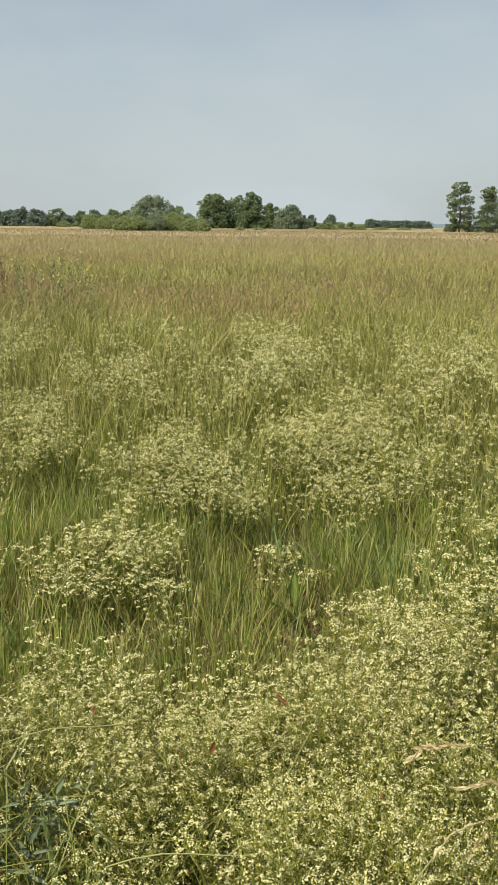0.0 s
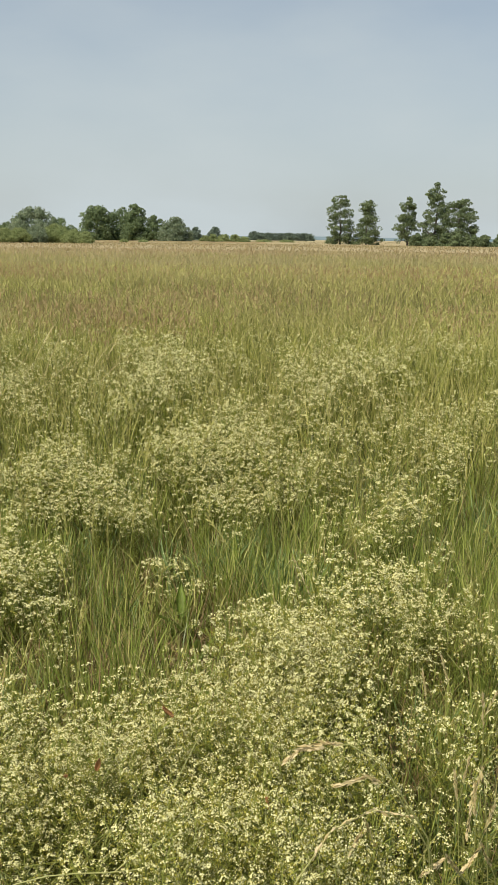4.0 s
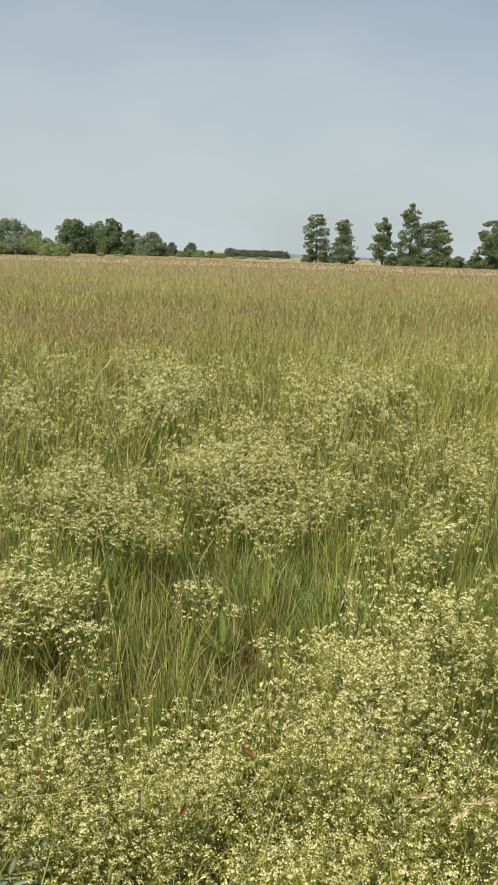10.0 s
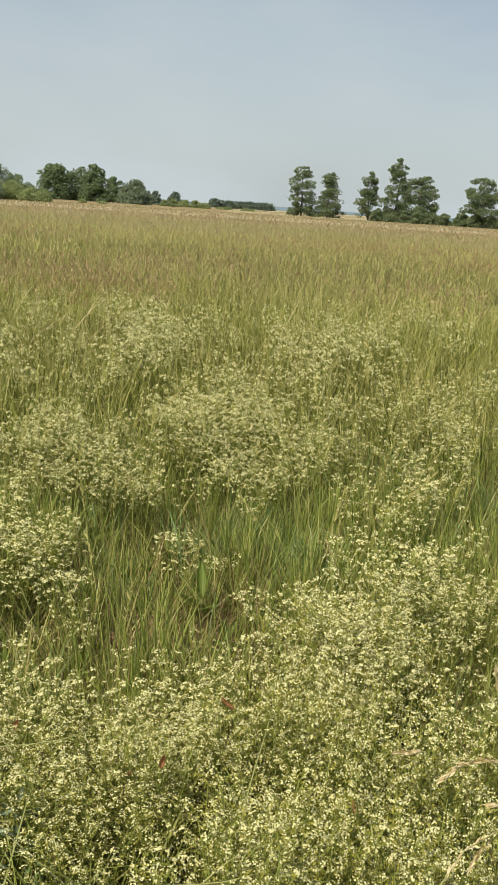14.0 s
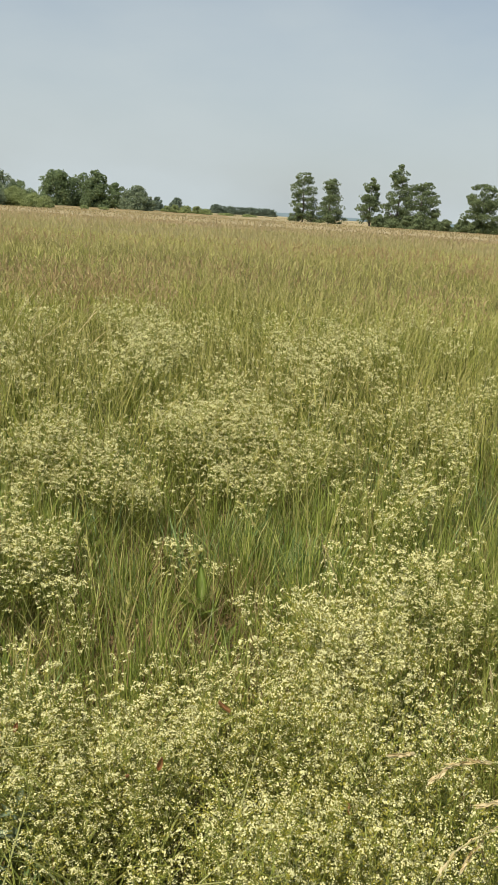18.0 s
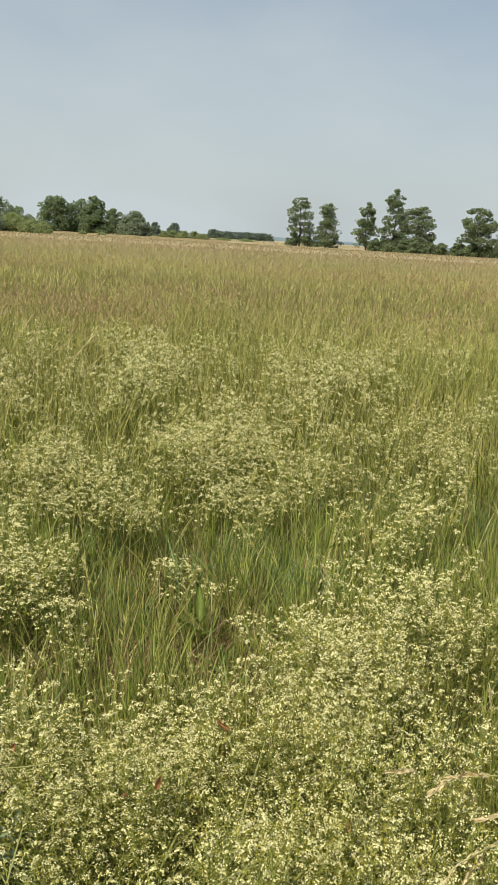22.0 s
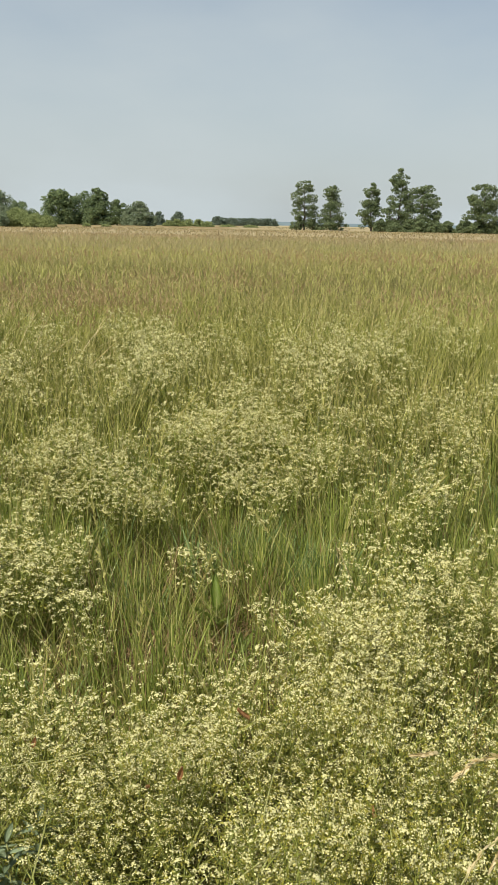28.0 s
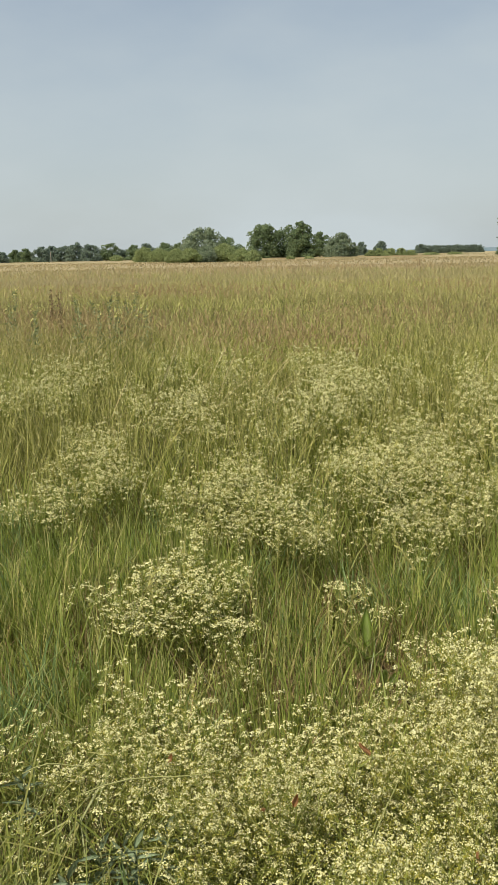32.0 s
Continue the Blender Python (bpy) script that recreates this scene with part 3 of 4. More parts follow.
# hedge along the alders
r_h = np.random.default_rng(31)
for i, az in enumerate(np.arange(8.6, 22.5, 0.85)):
    tree("hedge_bush", az + r_h.normal(0, 0.1), 262 - i * 1.6, r_h.uniform(4.6, 6.0), r_h.uniform(3.1, 3.9), "bush", LEAF_ALDER, "low rounded hedge bush under the alders", "bush", "hedge under the alders", 0.0, 20, 50, 0.42, seed=200 + i, lobe_share=0.42)

# the oak clump
CLUMP = "clump of broad trees"
tree_between("oak_tree", -12.9, -10.5, 2.02, 310, "round", LEAF_OAK, "broad dark green oak at the edge of the clump", group=CLUMP, low=0.0, lobes=56, cards=60, card=0.55, seed=41, lobe_share=0.42)
tree_between("oak_tree", -11.5, -9.0, 1.93, 316, "round", LEAF_OAK, "dark green oak in the middle of the clump", group=CLUMP, low=0.0, lobes=50, cards=56, card=0.55, seed=42, lobe_share=0.42)
tree_between("oak_tree", -10.2, -8.35, 2.08, 308, "round", LEAF_OAK, "high-crowned dark green oak in the clump", group=CLUMP, low=0.0, lobes=52, cards=60, card=0.55, seed=43, lobe_share=0.42)
tree_between("oak_tree", -8.95, -7.3, 1.45, 306, "cone", LEAF_OAK, "smaller pointed dark green tree beside the oaks", group=CLUMP, low=0.02, lobes=44, cards=52, card=0.5, seed=44, lobe_share=0.42)
tree_between("willow_tree", -7.85, -5.95, 1.36, 300, "round", LEAF_WILLOW, "grey-green rounded willow beside the oaks", group=CLUMP, low=0.0, lobes=54, cards=60, card=0.45, seed=45, lobe_share=0.42)
tree_between("willow_tree", -6.5, -5.6, 0.72, 303, "round", LEAF_WILLOW, "small grey-green willow at the clump's end", group=CLUMP, low=0.0, lobes=26, cards=46, card=0.4, seed=46, lobe_share=0.42)
LONE = "lone rounded trees far off"
tree_between("round_tree", -5.85, -5.1, 0.72, 560, "round", LEAF_HAZE, "dark rounded tree far across the field", group=LONE, low=0.0, lobes=30, cards=44, card=0.7, seed=47, lobe_share=0.4)
tree_between("round_tree", -4.75, -3.8, 0.76, 600, "round", LEAF_HAZE, "dark dome-shaped tree far across the field", group=LONE, low=0.0, lobes=34, cards=46, card=0.75, seed=48, lobe_share=0.4)

# the big willow and the bushes before it
tree_between("willow_tree", -17.3, -13.9, 1.82, 240, "round", LEAF_WILLOW, "big spreading grey-green willow above bushes", low=0.0, lobes=66, cards=70, card=0.42, seed=51)
tree_between("oak_tree", -15.2, -12.8, 1.22, 246, "round", LEAF_OAK, "dark tree half hidden behind the willow", low=0.02, lobes=36, cards=50, card=0.45, seed=52)
BUSHES = "willow bushes in the field"
for az0, az1, el, d, leaf, s in ((-18.05, -16.6, 0.55, 200, LEAF_BUSH, 61), (-17.1, -15.7, 0.6, 198, LEAF_BUSH, 62), (-16.2, -14.6, 0.7, 202, LEAF_WILLOW, 63), (-15.3, -13.2, 0.82, 204, LEAF_BUSH, 64), (-13.9, -12.4, 0.5, 200, LEAF_BUSH, 65), (-12.9, -11.85, 0.38, 198, LEAF_BUSH, 66),
                           (-20.1, -18.6, 0.7, 265, LEAF_BUSH, 67), (-19.3, -17.5, 0.6, 262, LEAF_BUSH, 68)):
    tree_between("willow_bush", az0, az1, el, d, "bush", leaf, "dense rounded light green willow bush", "bush", BUSHES, low=0.0, lobes=40, cards=90, card=0.25, seed=s, lobe_share=0.5)
for az0, az1, el, d, s in ((-5.35, -4.55, 0.22, 330, 71), (-4.8, -4.0, 0.3, 332, 72), (-4.2, -3.1, 0.3, 328, 73), (-3.4, -2.6, 0.3, 330, 74), (-2.9, -1.95, 0.18, 334, 75), (-1.6, -0.6, -0.02, 420, 76), (-0.3, 0.8, -0.02, 420, 77), (-10.3, -9.75, -0.08, 260, 78), (-21.6, -20.6, 0.18, 380, 79), (-9.1, -8.5, -0.12, 280, 80)):
    tree_between("field_bush", az0, az1, el, d, "bush", LEAF_BUSH, "low spreading green bush at the field's edge", "bush", "low bushes at the field's edge", low=0.0, lobes=20, cards=46, card=0.34, seed=s, lobe_share=0.4)

# the far row
FAR = "far row of trees"
for i, (az0, az1, el) in enumerate(((-28.6, -27.8, 0.5), (-27.7, -26.9, 0.62), (-26.95, -26.4, 0.66), (-26.3, -25.15, 0.8), (-25.4, -24.6, 0.84), (-24.8, -23.95, 0.9), (-24.2, -23.1, 1.02), (-23.3, -22.1, 0.9), (-22.15, -20.95, 0.99), (-21.15, -20.45, 0.58), (-20.5, -19.4, 0.8), (-19.7, -18.5, 0.9), (-18.7, -17.1, 0.94), (-17.6, -16.4, 0.9))):
    tree_between("row_tree", az0 - 0.12, az1 + 0.12, el, 430 + (i * 37) % 50, "round", LEAF_OAK if i in (1, 2, 8, 10, 12, 13) else LEAF_HAZE, "rounded green tree in the far row", group=FAR, low=0.0, lobes=30, cards=60, card=0.6, seed=90 + i, lobe_share=0.38)


def far_wood():
    r = np.random.default_rng(140)
    pile = Pile()
    for i, az in enumerate(np.linspace(-2.0, 1.9, 26)):
        h = (9.0 if i < 4 else 7.9) + r.normal(0, 0.2) + (0.5 if i % 9 == 7 else 0)
        p, _ = crown_pile("bush", 7.5, 0.0, h, 14, 40, 0.75, r, 0.5)
        off = np.array(spot(az, 900 + r.normal(0, 8)))
        for v, l, s in zip(p.verts, p.loops, p.sizes):
            pile.verts.append(v + off), pile.loops.append(l + pile.count), pile.sizes.append(s)
        pile.count += sum(len(v) for v in p.verts)
    stuff("far_wood", pile, LEAF_HAZE, "low dark wood far across the field, leaves tinted blue-green for haze", "wood")


far_wood()


def post(az, dist, height, label):
    bm = bmesh.new()
    bmesh.ops.create_cone(bm, cap_ends=True, segments=8, radius1=0.14, radius2=0.11, depth=height)
    bmesh.ops.translate(bm, vec=(0, 0, height / 2), verts=bm.verts)
    bmesh.ops.bevel(bm, geom=[e for e in bm.edges if abs(e.verts[0].co.z - height) < 1e-4 and abs(e.verts[1].co.z - height) < 1e-4], offset=0.03, segments=1, affect="EDGES")
    me = bpy.data.meshes.new("post")
    bm.to_mesh(me), bm.free()
    me.materials.append(WOODPOST)
    ob = new("wooden_post", me)
    ob.matrix_world = Matrix.Translation(spot(az, dist))
    return tagged(ob, label, "post")


post(-25.17, 330, 4.0, "pale weathered wooden post standing in the field")


def grass_bank():
    """A low pale bank of dry grass along the foot of the far trees."""
    n = 80
    az = np.radians(np.linspace(-12.6, -1.0, n))
    rows = []
    for d, z in ((0, 0.0), (1.5, 0.35), (4, 0.45), (8, 0.0)):
        rr = 288 + d + 3 * np.sin(az * 60)
        rows.append(np.stack([rr * np.sin(az), rr * np.cos(az), z * (1 + 0.12 * np.sin(az * 190)) - 0.02], -1))
    loops, sizes = [], []
    for i in range(3):
        for j in range(n - 1):
            a = i * n + j
            loops.extend((a, a + 1, a + n + 1, a + n)), sizes.append(4)
    tagged(new("bank", raw_mesh("bank", np.concatenate(rows), sizes, loops, FIELD)), "low pale bank of dry grass below the far trees", "bank", kind="structure")


grass_bank()


# ---- grass ----
def noise2(x, y, scale, seed=0.0):
    return np.sin(x * scale + seed) * np.cos(y * scale * 0.9 + seed * 2) + 0.6 * np.sin(x * scale * 2.3 + y * scale * 1.7 + seed)


def clumped(count, r0, r1, a0, a1, clumps, spread):
    """Places gathered round random tussocks, with bare gaps between."""
    c = wedge(clumps, r0, r1, a0, a1)
    c = c[rng.integers(0, clumps, count)]
    off = rng.normal(0, 1, (count, 2)) * (spread * np.clip(np.hypot(c[:, 0], c[:, 1]) / 8, 0.5, 2.5))[:, None]
    c[:, :2] += off
    return c


def short_grass():
    p = wedge(26000, 0.75, 4.6, -48, 42)
    h = rng.uniform(0.12, 0.34, len(p)) * (1 - 0.8 * hollow(p[:, 0], p[:, 1]))
    way = rng.uniform(0, 2 * np.pi, len(p))
    pts = spine(p, h, way, rng.uniform(0.0, 0.35, len(p)), rng.uniform(0.2, 1.5, len(p)), 2)
    stuff("short_grass", ribbons(Pile(), pts, rng.uniform(0.0025, 0.006, len(p)), way), GRASS, "fine green undergrowth of short grass", "grass")


def tall_grass():
    """Dense upright blades: thickest in the hollow, thin among the flowers."""
    p = np.concatenate([clumped(17000, 1.5, 4.8, -46, 40, 1500, 0.04), clumped(11000, 1.9, 3.6, -32, 26, 480, 0.035), wedge(5000, 0.8, 1.9, -48, 42)])
    f = flowering(p[:, 0], p[:, 1])
    p = p[rng.uniform(0, 1, len(p)) < np.clip(1 - np.where(p[:, 1] < 1.8, 0.95, 0.62) * f - 0.7 * hollow(p[:, 0], p[:, 1]), 0.05, 1)]
    near = np.clip((p[:, 1] - 0.7) / 2.2, 0, 1)
    h = rng.uniform(0.2, 0.4, len(p)) * (0.62 + 0.4 * near) * (1 + 0.15 * noise2(p[:, 0], p[:, 1], 4.0, 3.0))
    way = rng.uniform(0, 2 * np.pi, len(p))
    pts = spine(p, h, way, rng.uniform(0.0, 0.22, len(p)), rng.uniform(0.0, 0.3, len(p)) + 1.1 * rng.uniform(0, 1, len(p)) ** 4, 4)
    stuff("tall_grass", ribbons(Pile(), pts, rng.uniform(0.0045, 0.009, len(p)), way), BLUEGRASS, "tall upright blue-green grass between the flowers", "grass")


def stalks_and_heads(count, r0, r1, a0, a1, lo, hi, thick, head_len, head_w, spikelets, k, names, avoid=0.0):
    p = wedge(count, r0, r1, a0, a1)
    if avoid:
        p = p[rng.uniform(0, 1, len(p)) > avoid * np.clip(flowering(p[:, 0], p[:, 1]) + hollow(p[:, 0], p[:, 1]), 0, 1)]
    n = len(p)
    h = rng.uniform(lo, hi, n) * (1 + 0.1 * noise2(p[:, 0], p[:, 1], 0.9))
    way = rng.uniform(0, 2 * np.pi, n)
    pts = spine(p, h, way, rng.uniform(0.0, 0.22, n), rng.uniform(0.0, 0.8, n), k)
    stuff(names[0], ribbons(Pile(), pts, rng.uniform(0.7, 1.3, n) * thick, way), STALK, "slender yellow-green grass stalks", "grass")
    top, axis = pts[:, -1], unit(pts[:, -1] - pts[:, -2])
    pile = Pile()
    hl = head_len * rng.uniform(0.6, 1.3, n)
    for i in range(spikelets):
        s = i / spikelets
        start = top - axis * (hl * (1 - s) * 0.9)[:, None]
        way3 = unit(axis + rng.normal(0, 0.33, (n, 3)))
        darts(pile, start, way3, hl * (0.42 if spikelets > 2 else 1.0), head_w * rng.uniform(0.6, 1.3, n) * (1.0 - 0.4 * s))
    stuff(names[1], pile, HEAD, "tan and pinkish ripe grass seed heads", "grass")


def mid_grass():
    p = np.concatenate([wedge(14000, 4.4, 13, -42, 36), clumped(34000, 4.4, 13, -42, 36, 1500, 0.06)])
    h = rng.uniform(0.3, 0.58, len(p)) * (1 + 0.14 * noise2(p[:, 0], p[:, 1], 1.9, 2.0) + 0.08 * noise2(p[:, 0], p[:, 1], 5.0, 1.0))
    way = rng.uniform(0, 2 * np.pi, len(p))
    pts = spine(p, h, way, rng.uniform(0.0, 0.3, len(p)), rng.uniform(0.0, 1.0, len(p)), 3)
    stuff("meadow_grass", ribbons(Pile(), pts, rng.uniform(0.0045, 0.0095, len(p)), way), MEADOW, "dense yellow-green meadow grass", "grass")


def far_grass():
    """The field in belts: olive and tan, then pale yellow-green, then pinkish tan to the trees."""
    p = np.concatenate([wedge(12000, 12.5, 26, -38, 32), clumped(26000, 12.5, 26, -38, 32, 2400, 0.07)])
    h = rng.uniform(0.36, 0.58, len(p)) * (1 + 0.1 * noise2(p[:, 0], p[:, 1], 0.7, 1.0) + 0.12 * noise2(p[:, 0], p[:, 1], 2.3, 3.0))
    way = rng.uniform(0, 2 * np.pi, len(p))
    pts = spine(p, h, way, rng.uniform(0.0, 0.4, len(p)), rng.uniform(0.0, 1.2, len(p)), 2)
    stuff("ripening_grass", ribbons(Pile(), pts, rng.uniform(0.007, 0.016, len(p)), way), MIDFIELD, "ripening tan and olive meadow grass", "grass")
    p = np.concatenate([wedge(26000, 23, 48, -38, 32), clumped(16000, 24, 60, -38, 32, 1500, 0.2), wedge(12000, 44, 75, -37, 31)])
    d = np.hypot(p[:, 0], p[:, 1])
    h = rng.uniform(0.38, 0.56, len(p)) * (1 + 0.14 * noise2(p[:, 0], p[:, 1], 0.5, 4.0))
    way = rng.uniform(0, 2 * np.pi, len(p))
    pts = spine(p, h, way, rng.uniform(0.0, 0.6, len(p)), rng.uniform(0.0, 1.0, len(p)), 2)
    stuff("pale_grass", ribbons(Pile(), pts, rng.uniform(0.6, 1.3, len(p)) * np.clip(d * 0.0009, 0.02, 0.06), way), PALEFIELD, "pale yellow-green grass in a belt across the field", "grass")
    p = np.concatenate([wedge(22000, 48, 110, -37, 31), wedge(20000, 105, 240, -36, 30), wedge(8000, 230, 620, -36, 30)])
    d = np.hypot(p[:, 0], p[:, 1])
    h = rng.uniform(0.3, 0.5, len(p)) * np.clip(1.6 - d / 90, 0.6, 1)
    way = rng.uniform(0, 2 * np.pi, len(p))
    pts = spine(p, h, way, rng.uniform(0.0, 0.6, len(p)), rng.uniform(0.0, 0.8, len(p)), 2)
    stuff("distant_grass", ribbons(Pile(), pts, np.clip(d * 0.0014, 0.03, 1.0) * rng.uniform(0.6, 1.4, len(p)), way), FIELD, "pinkish tan ripe grass across the wide field", "grass")


def trodden_grass():
    """Short grass where one stands, and round about outside the path's view."""
    p = np.concatenate([wedge(4000, 0.05, 0.8, 0, 360), wedge(14000, 0.8, 4, 40, 314), wedge(16000, 4, 14, 34, 320)])
    far = np.hypot(p[:, 0], p[:, 1] + 0.4)
    h = rng.uniform(0.12, 0.26, len(p)) * np.clip(0.5 + far * 0.35, 0.7, 2.2)
    way = rng.uniform(0, 2 * np.pi, len(p))
    pts = spine(p, h, way, rng.uniform(0.1, 0.5, len(p)), rng.uniform(0.2, 1.3, len(p)), 2)
    stuff("trodden_grass", ribbons(Pile(), pts, rng.uniform(0.003, 0.006, len(p)) * np.clip(far * 0.9, 1, 5), way), GRASS, "short trodden green grass", "grass")


def thatch():
    p = wedge(9000, 0.7, 4.5, -46, 40)
    extra = np.stack([rng.normal(-0.22, 0.22, 1800), rng.normal(2.15, 0.15, 1800), np.zeros(1800)], -1)
    p = np.concatenate([p, extra])
    p[:, 2] = rng.uniform(0.01, 0.12, len(p))
    way = rng.uniform(0, 2 * np.pi, len(p))
    pts = spine(p, rng.uniform(0.05, 0.2, len(p)), way, rng.uniform(0.7, 1.5, len(p)), rng.uniform(-0.2, 0.9, len(p)), 3)
    pts[:, :, 2] = np.maximum(pts[:, :, 2], 0.012)
    stuff("dead_grass_litter", ribbons(Pile(), pts, rng.uniform(0.002, 0.005, len(p)), way), THATCH, "brown dead grass lying on the soil", "grass litter")


def standing_dead_grass():
    p = np.concatenate([wedge(4600, 0.9, 5.0, -46, 40), wedge(2600, 1.9, 3.4, -24, 18)])
    p = p[rng.uniform(0, 1, len(p)) > 0.75 * flowering(p[:, 0], p[:, 1])]
    n = len(p)
    way = rng.uniform(0, 2 * np.pi, n)
    pts = spine(p, rng.uniform(0.12, 0.4, n), way, rng.uniform(0.0, 0.6, n), rng.uniform(0.0, 1.3, n), 4)
    stuff("dead_grass_blades", ribbons(Pile(), pts, rng.uniform(0.002, 0.005, n), way), THATCH, "withered brown grass blades still standing", "grass")


standing_dead_grass()
short_grass()
tall_grass()
mid_grass()
far_grass()
trodden_grass()
thatch()
stalks_and_heads(5000, 4.2, 8.0, -42, 36, 0.42, 0.66, 0.0045, 0.09, 0.004, 4, 3, ("near_meadow_stalks", "near_meadow_seed_heads"), 0.6)
stalks_and_heads(10000, 7.6, 13, -42, 36, 0.46, 0.72, 0.0055, 0.11, 0.0075, 4, 3, ("meadow_stalks", "meadow_seed_heads"), 0.3)
stalks_and_heads(20000, 12.5, 32, -38, 32, 0.46, 0.7, 0.008, 0.12, 0.011, 2, 2, ("field_stalks", "field_seed_heads"))


# ---- bedstraw ----
def bedstraw_meshes(seed, sort):
    """The flowering stems of one plant, half a metre high: for each its stem, its foliage and its bloom.
    Plants farther off come as one set for all their stems."""
    r = np.random.default_rng(seed)
    fine, n = sort in ("near", "ridge"), 8
    shoots, many, swell, puff = {"near": (18, 10, 0.65, 0.009), "ridge": (18, 10, 0.86, 0.0105), "mid": (12, 10, 1.12, 0.0135), "far": (8, 7, 1.7, 0.017)}[sort]
    roots = np.concatenate([r.normal(0, 0.025, (n, 2)), np.full((n, 1), -0.02)], 1)
    way = np.arange(n) * 2 * np.pi / n + r.normal(0, 0.4, n)
    pts = spine(roots, r.uniform(0.42, 0.58, n), way, r.uniform(0.02, 0.2, n), r.uniform(0.0, 0.35, n), 6)
    sets = []
    for group in ([[i] for i in range(n)] if fine else [list(range(n))]):
        stems, blossoms, buds, leaves = Pile(), Pile(), Pile(), Pile()
        tubes(stems, pts[group], np.full(len(group), 0.0016 if fine else 0.0024), 0.5)

        def along(i, s):
            u = s * 6
            a = np.minimum(u.astype(int), 5)
            return pts[i, a] + (pts[i, a + 1] - pts[i, a]) * (u - a)[:, None]

        i = np.repeat(group, shoots)
        s = np.clip(r.uniform(0.56 if fine else 0.74, 1.08, len(i)), 0, 0.999)
        p0 = along(i, s)
        a = r.uniform(0, 2 * np.pi, len(i))
        reach = (0.085 * (1.1 - s) / (0.54 if fine else 0.4) + 0.012) * r.uniform(0.5, 1.1, len(i))
        p1 = p0 + np.stack([np.cos(a) * reach, np.sin(a) * reach, reach * r.uniform(0.6, 1.2, len(i))], -1)
        darts(stems, p0, p1 - p0, np.linalg.norm(p1 - p0, axis=1), np.full(len(i), 0.0018 if fine else 0.003))
        # tight domed heads of small flowers at the ends of the side shoots
        size = np.repeat(r.uniform(0.55, 1.3, len(i)), many)[:, None]
        dome = unit(r.normal((0, 0, 0.7), 0.8, (len(i) * many, 3)))
        c = np.repeat(p1, many, 0) + dome * np.array([1.0, 1.0, 0.7]) * size * puff * r.uniform(0.6, 1.1, (len(dome), 1))
        shut = np.repeat(r.uniform(0, 1, len(i)) < (0.1 if fine else 0.06), many)
        petals(blossoms, c[~shut], dome[~shut] + r.normal((0, 0, 0.3), 0.3, c[~shut].shape), r.uniform(0.0048, 0.0073, (~shut).sum()) * swell)
        pick = np.r_[np.nonzero(shut)[0], r.integers(0, len(c), len(c) // (2 if fine else 4))]
        nb = len(pick)
        darts(buds, c[pick] - np.array([0, 0, 0.009]) + r.normal(0, 0.006, (nb, 3)), r.normal((0, 0, 0.8), 0.5, (nb, 3)), r.uniform(0.0035, 0.0065, nb) * (1.0 if fine else 1.4), np.full(nb, 0.0032 if fine else 0.005))
        li = np.repeat(group, {"near": 54, "ridge": 44, "mid": 26, "far": 10}[sort])
        ls = (np.floor(r.uniform(0.1, 0.9, len(li)) * 14) + 0.5) / 14
        q = along(li, np.clip(ls, 0, 0.99))
        la = r.uniform(0, 2 * np.pi, len(li))
        darts(leaves, q, np.stack([np.cos(la), np.sin(la), r.uniform(0.0, 0.7, len(li))], -1), r.uniform(0.012, 0.023, len(li)), np.full(len(li), 0.003 if fine else 0.005), 0.55)
        sets.append((stems.mesh("flowering_stem", BEDSTEM), leaves.mesh("foliage", BEDLEAF), blossoms.mesh("bloom", PETAL, buds, BUD)))
    return sets


